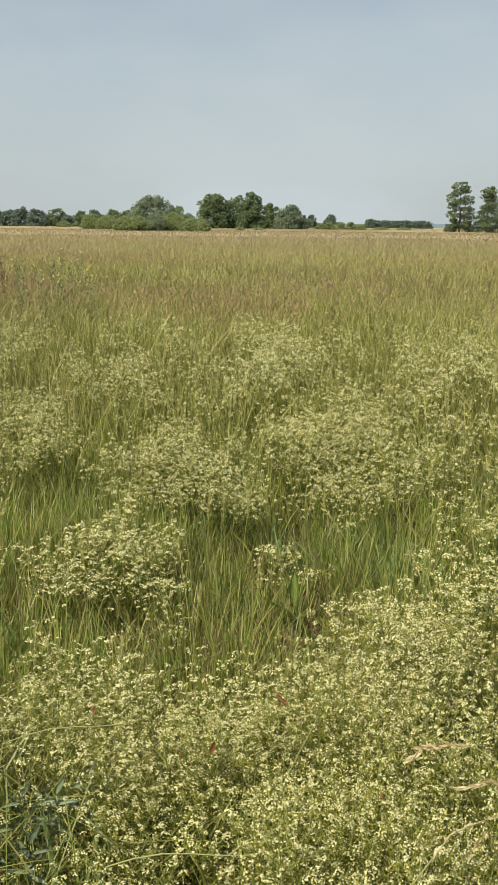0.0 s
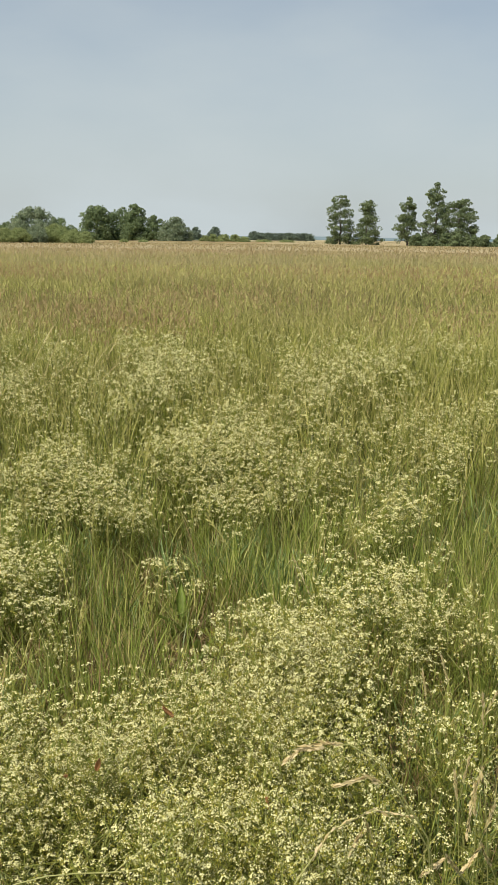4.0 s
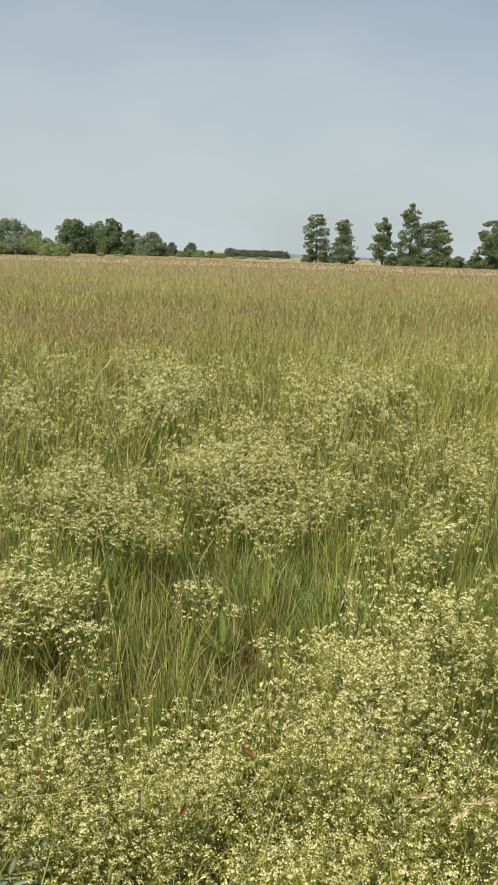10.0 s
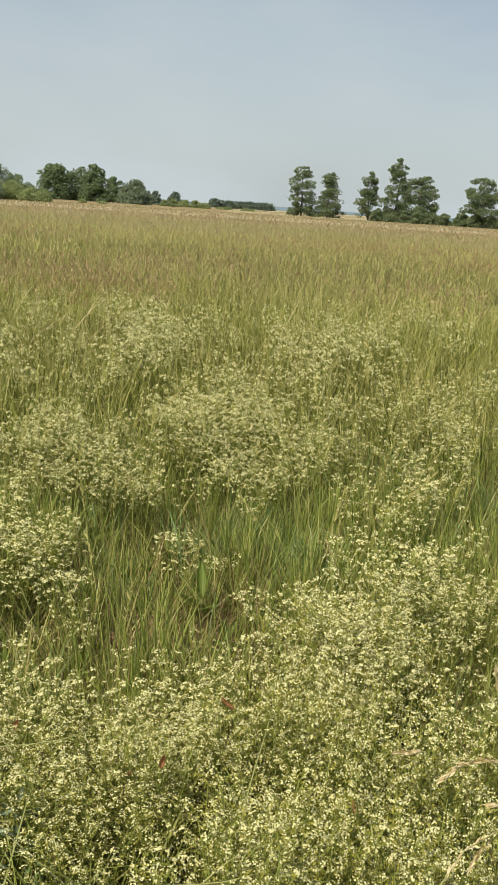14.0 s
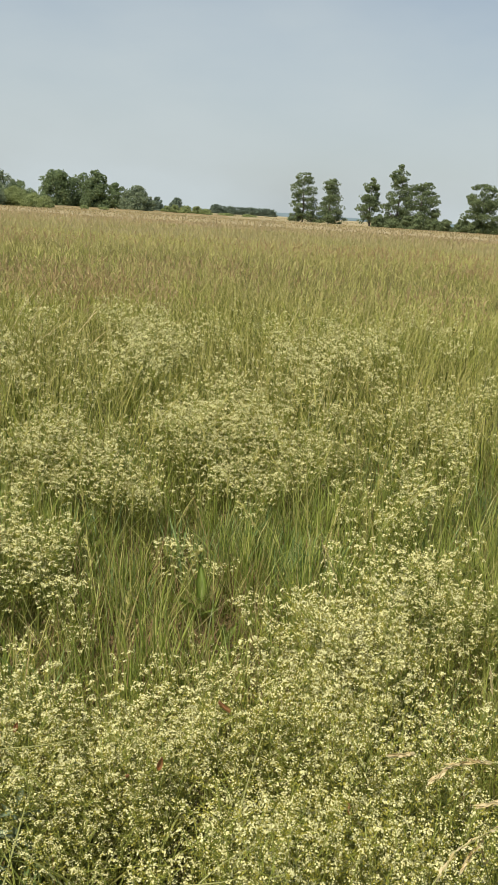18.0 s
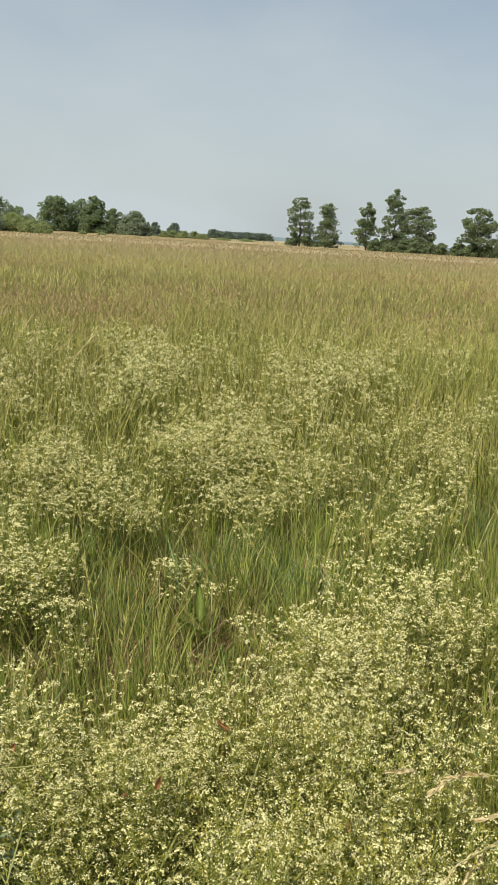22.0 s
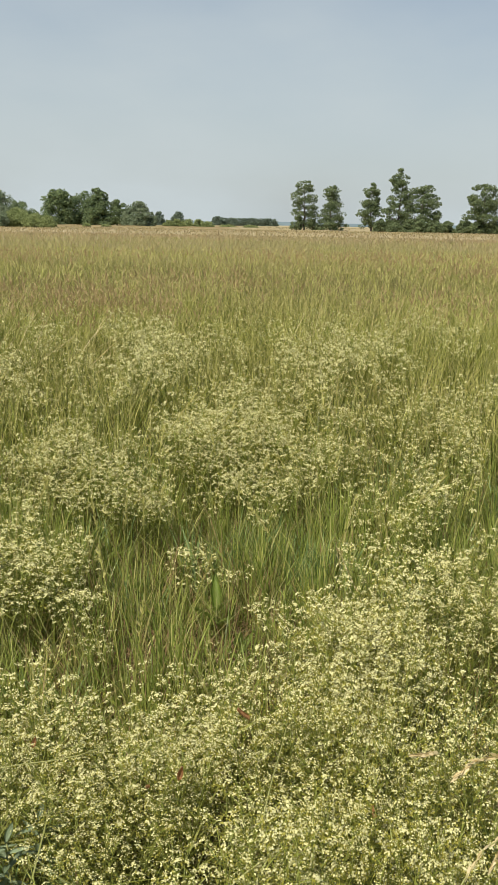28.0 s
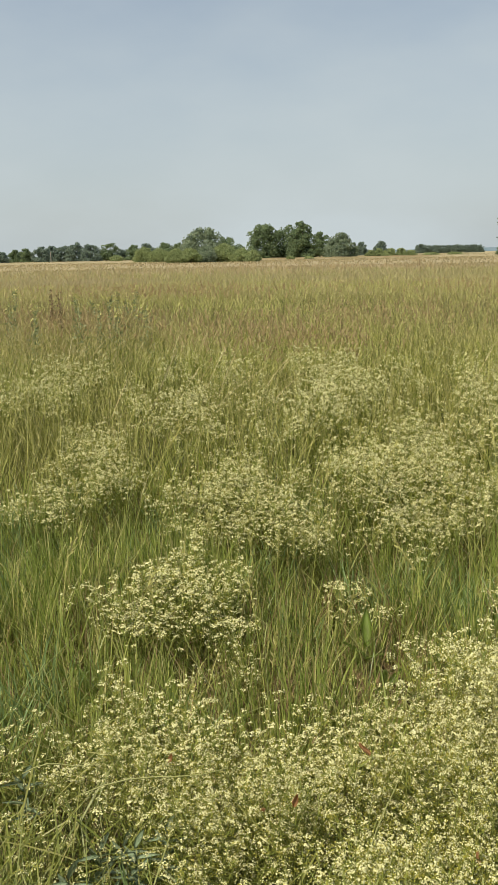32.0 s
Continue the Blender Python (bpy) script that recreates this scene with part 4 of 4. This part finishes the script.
def bedstraw():
    r = np.random.default_rng(77)
    kinds = {"near": [bedstraw_meshes(300 + i, "near") for i in range(7)], "ridge": [bedstraw_meshes(310 + i, "ridge") for i in range(6)], "mid": [bedstraw_meshes(320 + i, "mid") for i in range(6)], "far": [bedstraw_meshes(340 + i, "far") for i in range(6)]}

    far = []

    def m_of(x, y, height, spread, turn):
        return Matrix.Translation((x, y, 0)) @ Matrix.Rotation(turn, 4, "Z") @ Matrix.Diagonal((spread, spread, height / 0.5, 1))

    def plant(x, y, height, spread, turn):
        fine = y < 2.1
        if y > 4.6:
            far.append((m_of(x, y, height, spread, turn), kinds["far"][int(r.integers(0, 6))][0]))
            return
        m = m_of(x, y, height, spread, turn)
        ob = thing("bedstraw_plant", m, "white bedstraw in full cream-coloured bloom" if fine else "white bedstraw flowering among tall meadow grass", "wildflower", "flowering bedstraw plants")
        sort = kinds["near" if y < 1.3 else "ridge" if fine else "mid"]
        for stem, leaf, bloom in sort[int(r.integers(0, len(sort)))]:
            shoot = part("flowering_stem", stem, ob, kind="" if fine else "stuff")
            part("foliage", leaf, shoot if fine else ob, kind="stuff")
            part("bloom", bloom, shoot if fine else ob, kind="stuff")

    for x, y, height in SOWN:
        plant(x, y, height, r.uniform(0.8, 1.1), r.uniform(0, 6.28))
    # the many plants farther out: one mesh a layer
    for k, (name, label) in enumerate((("far_bedstraw_stems", "thin bedstraw stems among the meadow grass"), ("far_bedstraw_leaves", "small narrow bedstraw leaves among the meadow grass"), ("far_bedstraw_blossoms", "cream bedstraw blossoms scattered over the meadow"))):
        cos, sizes, loops, mats, count = [], [], [], [], 0
        for m, meshes in far:
            me = meshes[k]
            co = np.empty(len(me.vertices) * 3, np.float32)
            me.vertices.foreach_get("co", co)
            mm = np.array(m)
            cos.append(co.reshape(-1, 3) @ mm[:3, :3].T + mm[:3, 3])
            lo = np.empty(len(me.loops), np.int32)
            me.loops.foreach_get("vertex_index", lo)
            loops.append(lo + count)
            tot = np.empty(len(me.polygons), np.int32)
            me.polygons.foreach_get("loop_total", tot)
            sizes.append(tot)
            mi = np.empty(len(me.polygons), np.int32)
            me.polygons.foreach_get("material_index", mi)
            mats.append(mi)
            count += len(me.vertices)
        me = raw_mesh(name, np.concatenate(cos), np.concatenate(sizes), np.concatenate(loops), (BEDSTEM, BEDLEAF, PETAL)[k])
        if k == 2:
            me.materials.append(BUD)
            me.polygons.foreach_set("material_index", np.concatenate(mats))
        tagged(new(name, me), label, "wildflowers", kind="stuff")


bedstraw()


def red_grass():
    """Airy reddish panicles in patches across the field."""
    pile, stems = Pile(), Pile()
    for x, y, rx, ry, n in ((-2.3, 10.5, 1.6, 1.8, 340), (-0.8, 13.0, 1.8, 2.0, 300), (5.5, 17.0, 3.0, 2.5, 600), (2.2, 9.5, 0.8, 0.8, 160), (-5.2, 11.5, 1.6, 1.6, 380), (-7.0, 22.0, 4.0, 3.0, 600), (3.5, 24.0, 5.0, 3.0, 600), (-1.5, 8.8, 0.9, 0.8, 220)):
        p = np.stack([rng.normal(x, rx * 0.55, n), rng.normal(y, ry * 0.55, n), np.zeros(n)], -1)
        w = rng.uniform(0, 2 * np.pi, n)
        pts = spine(p, rng.uniform(0.5, 0.76, n), w, rng.uniform(0, 0.15, n), rng.uniform(0, 0.4, n), 3)
        ribbons(stems, pts, np.full(n, 0.004), w)
        for i in range(7):
            at = pts[:, 3] - np.array([0, 0, 0.13]) * rng.uniform(0, 1, (n, 1))
            darts(pile, at, rng.normal((0, 0, 1.2), 0.5, (n, 3)), rng.uniform(0.03, 0.06, n) * (1 + y / 25), rng.uniform(0.004, 0.008, n) * (1 + y / 20))
    stuff("reddish_seed_heads", pile, REDHEAD, "airy reddish-brown grass panicles in patches", "grass")
    stuff("reddish_grass_stalks", stems, STALK, "thin stalks of the reddish grass", "grass")


red_grass()


def leaning_stalks():
    """Thin pale stalks that lean and cross each other among the near plants."""
    p = wedge(1900, 0.9, 5.0, -46, 40)
    p = p[rng.uniform(0, 1, len(p)) > 0.6 * flowering(p[:, 0], p[:, 1])]
    p[:, 2] = rng.uniform(0.0, 0.2, len(p))
    n = len(p)
    way = rng.uniform(0, 2 * np.pi, n)
    pts = spine(p, rng.uniform(0.2, 0.45, n), way, rng.uniform(0.3, 1.25, n), rng.normal(0, 0.4, n), 4)
    pts[:, :, 2] = np.maximum(pts[:, :, 2], 0.02)
    stuff("leaning_stalks", tubes(Pile(), pts, rng.uniform(0.0008, 0.0015, n), 0.5), GREENSTRAW, "thin pale grass stalks leaning across one another", "grass")


leaning_stalks()


def leaning_straw():
    """Tan straw that leans and crosses in loose sheaves over the reddish patches."""
    pile = Pile()
    for x, y, rx, ry, n in ((-1.75, 7.0, 0.5, 0.9, 60), (-1.2, 8.4, 0.6, 0.8, 50), (1.5, 9.3, 0.7, 0.9, 80), (-4.3, 8.6, 0.5, 0.6, 50), (0.6, 7.6, 0.4, 0.7, 30), (-2.9, 9.5, 0.8, 0.8, 50)):
        p = np.stack([rng.normal(x, rx * 0.6, n), rng.normal(y, ry * 0.6, n), rng.uniform(0.05, 0.3, n)], -1)
        w = rng.normal(0.25, 0.5, n)
        ribbons(pile, spine(p, rng.uniform(0.35, 0.6, n), w, rng.uniform(0.3, 0.9, n), rng.uniform(0.0, 0.7, n), 5), rng.uniform(0.005, 0.009, n), w)
    stuff("leaning_straw", pile, STRAW, "tan straw leaning in loose sheaves over the meadow", "grass")


leaning_straw()


def flattened_blades():
    """Broad blades pressed over one another low between the nearest flowers."""
    p = np.concatenate([wedge(700, 1.05, 1.75, -42, 34), wedge(520, 1.1, 2.1, -46, -18)])
    n = len(p)
    p[:, 2] = rng.uniform(0.08, 0.3, n)
    w = rng.uniform(0, 2 * np.pi, n)
    pts = spine(p, rng.uniform(0.12, 0.26, n), w, rng.uniform(0.7, 1.4, n), rng.uniform(0.0, 0.5, n), 5)
    stuff("flattened_grass", ribbons(Pile(), pts, rng.uniform(0.003, 0.0065, n), w), GRASS, "green blades pressed flat between the flowers", "grass")


flattened_blades()


# ---- single grass stalks and tufts near the path ----
def stalk_meshes(seed):
    r = np.random.default_rng(seed)
    way = np.array([0.0])
    pts = spine(np.array([[0, 0, -0.01]]), np.array([r.uniform(0.52, 0.72)]), way, np.array([r.uniform(0.02, 0.14)]), np.array([r.uniform(0.05, 0.6)]), 9)
    stem = tubes(Pile(), pts, np.array([0.0017]), 0.5, 4).mesh("stem", STALK)
    head = Pile()
    n = 34
    s = np.linspace(0.84, 1.0, n) * 9
    a = np.minimum(s.astype(int), 8)
    at = pts[0, a] + (pts[0, a + 1] - pts[0, a]) * (s - a)[:, None]
    axis = unit(pts[0, a + 1] - pts[0, a])
    darts(head, at, unit(axis + r.normal(0, 0.3, (n, 3))), r.uniform(0.012, 0.024, n), r.uniform(0.003, 0.006, n))
    blades = Pile()
    k = r.integers(2, 4)
    roots = pts[0, r.integers(1, 5, k)]
    w = r.uniform(0, 6.28, k)
    ribbons(blades, spine(roots, r.uniform(0.1, 0.2, k), w, r.uniform(0.3, 0.7, k), r.uniform(0.5, 1.4, k), 5), r.uniform(0.003, 0.005, k), w)
    return stem, head.mesh("seed_head", HEAD), blades.mesh("leaf_blade", GRASS)


def lone_stalks():
    r = np.random.default_rng(410)
    kinds = [stalk_meshes(420 + i) for i in range(14)]
    made = 0
    while made < 240:
        x, y = r.uniform(-3.2, 2.6), r.uniform(1.5, 5.0)
        if abs(x) > 0.75 * y + 0.5 or r.uniform() < 0.85 * float(flowering(np.array([x]), np.array([y]))[0]) + 0.3 * (y < 2.3):
            continue
        made += 1
        ob = thing("grass_stalk", pose(x, y, 0, 0, 0, r.uniform(0, 360)) @ Matrix.Scale(r.uniform(0.8, 1.15), 4), "slender straw-coloured grass stalk with a ripe seed head", "grass stalk", "ripe grass stalks")
        for name, me in zip(("stem", "seed_head", "leaf_blade"), kinds[int(r.integers(0, 14))]):
            part(name, me, ob, kind="stuff" if name == "leaf_blade" else "")


lone_stalks()


def broad_tufts():
    r = np.random.default_rng(500)
    blades = []
    for _ in range(14):
        w = np.array([0.0])
        blades.append(ribbons(Pile(), spine(np.zeros((1, 3)), np.array([r.uniform(0.22, 0.42)]), w, np.array([r.uniform(0.0, 0.15)]), np.array([r.uniform(0.0, 0.9)]), 6), np.array([r.uniform(0.006, 0.0095)]), w).mesh("blade", SEDGE))
    made = 0
    while made < 120:
        x, y = r.uniform(-2.6, 1.6), r.uniform(0.9, 4.2)
        f = float(flowering(np.array([x]), np.array([y]))[0]) + 1.8 * float(hollow(np.array([x]), np.array([y]))[0])
        band = 0.7 * math.exp(-(((x - 0.1) / 0.4) ** 2) - ((y - 2.75) / 0.35) ** 2)
        if abs(x) > 0.7 * y + 0.3 or r.uniform() > (0.12 + band) * (1 - 0.95 * min(1, f)):
            continue
        made += 1
        ob = thing("grass_tuft", pose(x, y, 0, 0, 0, r.uniform(0, 360)) @ Matrix.Scale(r.uniform(0.8, 1.1), 4), "tuft of broad upright blue-green grass blades", "grass tuft", "broad-bladed grass tufts")
        for _ in range(19):
            blade = part("blade", blades[int(r.integers(0, 14))], ob)
            blade.matrix_local = pose(r.normal(0, 0.045), r.normal(0, 0.045), 0, r.normal(0, 6), r.normal(0, 6), r.uniform(0, 360))


broad_tufts()


# ---- single small things among the plants ----
def polyline_tube(points, radius, taper, material, name, sides=6):
    return tubes(Pile(), np.array([points], float), np.array([radius]), taper, sides).mesh(name, material)


def dry_stalk(points, head_from, label, seed, thick=0.0014, head_w=0.007):
    """A dead grass stalk along the given places, with a ragged seed head on its end."""
    r = np.random.default_rng(seed)
    pts = np.array(points, float)
    ob = thing("dry_grass_stalk", Matrix.Translation(pts[0]), label, "dry grass", "dry grass stalks")
    loc = pts - pts[0]
    part("stem", polyline_tube(loc, thick, 0.6, GREENSTRAW, "stem"), ob)
    head = Pile()
    n = 70
    s = np.linspace(head_from, len(pts) - 1.001, n)
    a = s.astype(int)
    at = loc[a] + (loc[a + 1] - loc[a]) * (s - a)[:, None]
    axis = unit(loc[a + 1] - loc[a])
    darts(head, at, unit(axis + r.normal(0, 0.16, (n, 3))), r.uniform(0.008, 0.018, n), r.uniform(0.35, 0.7, n) * head_w)
    part("seed_head", head.mesh("seed_head", STRAW), ob)


dry_stalk([(0.42, 0.72, 0.0), (0.41, 0.7, 0.35), (0.37, 0.66, 0.64), (0.3, 0.64, 0.765), (0.255, 0.635, 0.795), (0.225, 0.628, 0.8), (0.195, 0.622, 0.797), (0.175, 0.618, 0.782)], 4.2, "bleached grass stalk with a drooping dry seed head", 601)
dry_stalk([(0.43, 0.76, 0.0), (0.42, 0.73, 0.35), (0.38, 0.68, 0.6), (0.32, 0.65, 0.72), (0.28, 0.64, 0.745), (0.245, 0.635, 0.735)], 3.4, "bleached grass stalk with a drooping dry seed head", 602)
dry_stalk([(0.33, 1.1, 0.0), (0.31, 1.07, 0.25), (0.28, 1.02, 0.47), (0.25, 0.99, 0.565), (0.205, 0.975, 0.57)], 3.0, "short bleached stalk bent over the flowers", 603, head_w=0.01)
dry_stalk([(0.36, 0.86, 0.0), (0.35, 0.84, 0.25), (0.33, 0.8, 0.48), (0.3, 0.78, 0.57), (0.28, 0.775, 0.53)], 2.4, "short bleached stalk bent over the flowers", 604, head_w=0.01)
dry_stalk([(0.56, 0.98, 0.0), (0.55, 0.96, 0.25), (0.52, 0.93, 0.5), (0.505, 0.92, 0.58), (0.49, 0.91, 0.52), (0.485, 0.905, 0.46)], 2.6, "dry seed head hanging beside the flowers", 607, head_w=0.01)
dry_stalk([(0.3, 2.3, 0.0), (0.25, 2.26, 0.25), (0.21, 2.24, 0.45), (0.235, 2.24, 0.4), (0.27, 2.2, 0.33)], 1.6, "dead bleached grass blade folded among green blades", 605, head_w=0.006)


dry_stalk([(0.5, 0.86, 0.0), (0.49, 0.83, 0.25), (0.46, 0.78, 0.47), (0.42, 0.75, 0.54), (0.385, 0.74, 0.52)], 2.3, "bleached stalk bowing over the grass", 608, head_w=0.01)
dry_stalk([(0.55, 0.88, 0.0), (0.54, 0.85, 0.25), (0.51, 0.81, 0.46), (0.48, 0.79, 0.53), (0.455, 0.78, 0.5)], 2.3, "bleached stalk bowing over the grass", 609, head_w=0.01)
dry_stalk([(0.14, 0.66, 0.3), (0.19, 0.67, 0.55), (0.24, 0.7, 0.615), (0.3, 0.73, 0.63), (0.36, 0.74, 0.615)], 1.4, "pale green grass head arching over the flowers", 610)
r_s = np.random.default_rng(615)
for i in range(11):
    sx, sy, sh, lean = r_s.uniform(0.45, 0.64), r_s.uniform(0.8, 1.45), r_s.uniform(0.46, 0.62), r_s.normal(0, 0.05)
    dry_stalk([(sx, sy, 0.0), (sx + lean * 0.3, sy, sh * 0.5), (sx + lean * 0.7, sy - 0.01, sh * 0.85), (sx + lean, sy - 0.01, sh)], 2.3, "thin upright straw stalk beside the flowers", 620 + i, thick=0.001, head_w=0.004)


def fallen_stalk(p, q, label, sag=0.012):
    p, q = Vector(p), Vector(q)
    ob = thing("fallen_grass_stalk", Matrix.Translation(p), label, "grass stalk", "fallen grass stalks")
    pts = [tuple((q - p) * (i / 6) + Vector((0, 0, sag * math.sin(i * 0.9)))) for i in range(7)]
    part("stem", polyline_tube(pts, 0.0014, 0.7, GREENSTRAW, "stem"), ob)
    for i in (2, 4):
        node = Pile()
        c = np.array(pts[i])
        d = np.array((q - p).normalized())
        tubes(node, np.array([[c - d * 0.004, c, c + d * 0.004]]), np.array([0.0019]), 0.9, 6)
        part("node", node.mesh("node", GREENSTRAW), ob)


fallen_stalk((-0.62, 1.1, 0.4), (-0.33, 1.17, 0.46), "pale green grass stalk lying across the flowers")
fallen_stalk((-0.8, 1.2, 0.36), (-0.63, 1.23, 0.4), "pale green grass stalk lying across the grass")
fallen_stalk((-0.3, 0.8, 0.4), (-0.02, 0.84, 0.45), "pale green grass stalk lying across the flowers")
fallen_stalk((-0.1, 0.84, 0.42), (0.06, 0.93, 0.47), "pale green grass stalk slanting through the flowers")
fallen_stalk((-0.05, 0.95, 0.4), (0.02, 1.28, 0.47), "pale green grass stalk slanting through the flowers")


def leaf_mesh(length, width, fold, curl, material, name):
    """A lance-shaped leaf with a sunken midrib and a little thickness."""
    bm = bmesh.new()
    n, grid = 9, []
    for i in range(n):
        t = i / (n - 1)
        w = width / 2 * max(0.04, math.sin(math.pi * (0.08 + 0.9 * t) ** 0.85))
        y, z = length * t, curl * length * t * t
        grid.append([bm.verts.new((x * w, y, z + fold * width * (x * x) + 0.004 * width * ((i * 7) % 3))) for x in (-1, -0.5, 0, 0.5, 1)])
    for a, c in zip(grid, grid[1:]):
        for j in range(4):
            bm.faces.new((a[j], a[j + 1], c[j + 1], c[j]))
    bmesh.ops.solidify(bm, geom=bm.faces[:], thickness=width * 0.012)
    me = bpy.data.meshes.new(name)
    bm.to_mesh(me), bm.free()
    for poly in me.polygons:
        poly.use_smooth = True
    me.materials.append(material)
    return me


def dock_seedling(x, y, turn, label, scale=1.0):
    ob = thing("broad_leaved_plant", pose(x, y, 0, 0, 0, turn) @ Matrix.Scale(scale, 4), label, "wild plant", "broad-leaved plants")
    for i, (tilt, rz, ln) in enumerate(((62, 0, 0.13), (48, 130, 0.11), (40, 235, 0.1), (70, 60, 0.09))):
        stalk = part("leaf_stalk", polyline_tube([(0, 0, -0.01), (0.004 * i, 0.003, 0.1), (0.01 * math.cos(rz), 0.01 * math.sin(rz), 0.2 - 0.03 * i)], 0.002, 0.7, GREENSTRAW, "leaf_stalk"), ob)
        blade = part("leaf", leaf_mesh(ln, 0.034, 0.25, -0.15, DOCK, "leaf"), stalk)
        blade.matrix_local = pose(0.01 * math.cos(rz), 0.01 * math.sin(rz), 0.2 - 0.03 * i, tilt, 0, rz)


dock_seedling(-0.165, 2.3, 8, "bright green lance-shaped leaves among brown litter")
dock_seedling(-0.08, 2.12, 190, "bright green lance-shaped leaves under the flowers", 0.8)
dock_seedling(-0.95, 1.9, 70, "bright green lance-shaped leaves in tall grass", 0.8)


def brown_leaf(x, y, z, rx, rz, size):
    ob = new("dry_leaf", leaf_mesh(size, size * 0.5, 0.5, 0.3, BROWN, "dry_leaf"))
    ob.matrix_world = pose(x, y, z, rx, 20, rz)
    return tagged(ob, "curled rust-brown dry leaf caught in the flowers", "dry leaf", "dry leaves")


for row in ((-0.19, 1.115, 0.42, 60, 20, 0.024), (0.15, 1.0, 0.43, 60, 100, 0.022), (-0.24, 1.09, 0.42, 30, 200, 0.018), (-0.06, 1.3, 0.43, 15, 80, 0.03), (-0.5, 1.3, 0.36, 40, 10, 0.02)):
    brown_leaf(*row)


def sage_rosette(x, y, z0, label):
    """A leafy grey-green shoot: a stem with oval leaves."""
    ob = thing("grey_green_herb", Matrix.Translation((x, y, 0)), label, "wild plant")
    part("stem", polyline_tube([(0, 0, -0.01), (0.01, 0, z0 * 0.5), (0, 0.01, z0)], 0.002, 0.6, GREENSTRAW, "stem"), ob)
    me = leaf_mesh(0.05, 0.013, 0.2, -0.1, SAGE, "leaf")
    for i in range(11):
        leaf = part("leaf", me, ob)
        leaf.matrix_local = pose(0, 0.005, z0 * (1 - 0.035 * i), 12 + 4 * i % 24, 0, i * 137.5)


sage_rosette(-0.53, 1.09, 0.3, "grey-green oval-leaved shoot among the grass")
for sx, sy, sz in ((-0.49, 1.05, 0.28), (-0.56, 1.04, 0.27), (-0.45, 1.12, 0.27), (-0.6, 0.98, 0.25), (-0.83, 1.25, 0.26), (-0.5, 0.94, 0.25)):
    sage_rosette(sx, sy, sz + 0.05, "grey-green oval-leaved shoot among the grass")


def dock_stand(az, dist, height, seed):
    """A tall sorrel stalk with rusty seed whorls."""
    r = np.random.default_rng(seed)
    ob = thing("dock_plant", Matrix.Translation(spot(az, dist)), "tall dark dock stalk with rusty seed whorls", "wild plant", "dock stalks in the field")
    part("stem", polyline_tube([(0, 0, -0.02), (0.01, 0, height * 0.5), (r.normal(0, 0.02), 0.01, height)], 0.006, 0.4, THATCH, "stem"), ob)
    for k in range(3):
        pile = Pile()
        n = 60
        top = np.array([0.0, 0, height * (1 - 0.12 * k)])
        d = unit(np.array([[r.normal(0, 0.25), r.normal(0, 0.25), 1.0]]))[0] if k else np.array([0, 0, 1.0])
        at = top - d * np.linspace(0, height * 0.38, n)[:, None] + r.normal(0, 0.012, (n, 3))
        darts(pile, at, r.normal(0, 1, (n, 3)), np.full(n, 0.03), np.full(n, 0.02))
        part("seed_whorl", pile.mesh("seed_whorl", RUST), ob)


for i, (az, d, h) in enumerate(((-1.79, 60, 0.98), (-25.7, 12.6, 1.02), (-25.2, 13.0, 0.95))):
    dock_stand(az, d, h, 700 + i)


def tall_weed(az, dist, height, seed):
    """A tall leafy herb: small leaves all along the stem and side shoots, and pale buds on top."""
    r = np.random.default_rng(seed)
    ob = thing("tall_leafy_weed", Matrix.Translation(spot(az, dist)), "tall grey-green leafy weed standing above the ripe grass", "wild plant", "leafy weeds in the field")
    bend = r.normal(0, 0.05)
    part("stem", polyline_tube([(0, 0, -0.02), (bend * 0.3, 0, height * 0.5), (bend, 0.01, height)], 0.005, 0.4, GREENSTRAW, "stem"), ob)
    n = 90
    s = r.uniform(0.3, 1, n)
    at = np.stack([bend * s, 0 * s, s * height], -1) + r.normal(0, 1, (n, 3)) * np.array([0.05, 0.05, 0.02]) * (1.3 - s)[:, None]
    leaves = darts(Pile(), at, r.normal((0, 0, 0.5), 0.8, (n, 3)), r.uniform(0.03, 0.07, n), r.uniform(0.012, 0.022, n))
    part("foliage", leaves.mesh("foliage", WEED), ob, kind="stuff")
    n = 22
    at = np.array([bend, 0, height]) + r.normal(0, 1, (n, 3)) * np.array([0.03, 0.03, 0.05])
    part("bud_head", darts(Pile(), at, r.normal(0, 1, (n, 3)), np.full(n, 0.035), np.full(n, 0.025)).mesh("bud_head", HEAD), ob, kind="stuff")


for i, az in enumerate((-28.5, -28.0, -27.3, -26.9, -24.2, -23.7, -23.1, -22.8, -22.2, -21.7, -21.3, -20.9, -20.3, -19.6)):
    tall_weed(az, 11.6 + 1.9 * math.sin(i * 2.3), 0.88 + 0.1 * math.sin(i * 1.7), 740 + i)
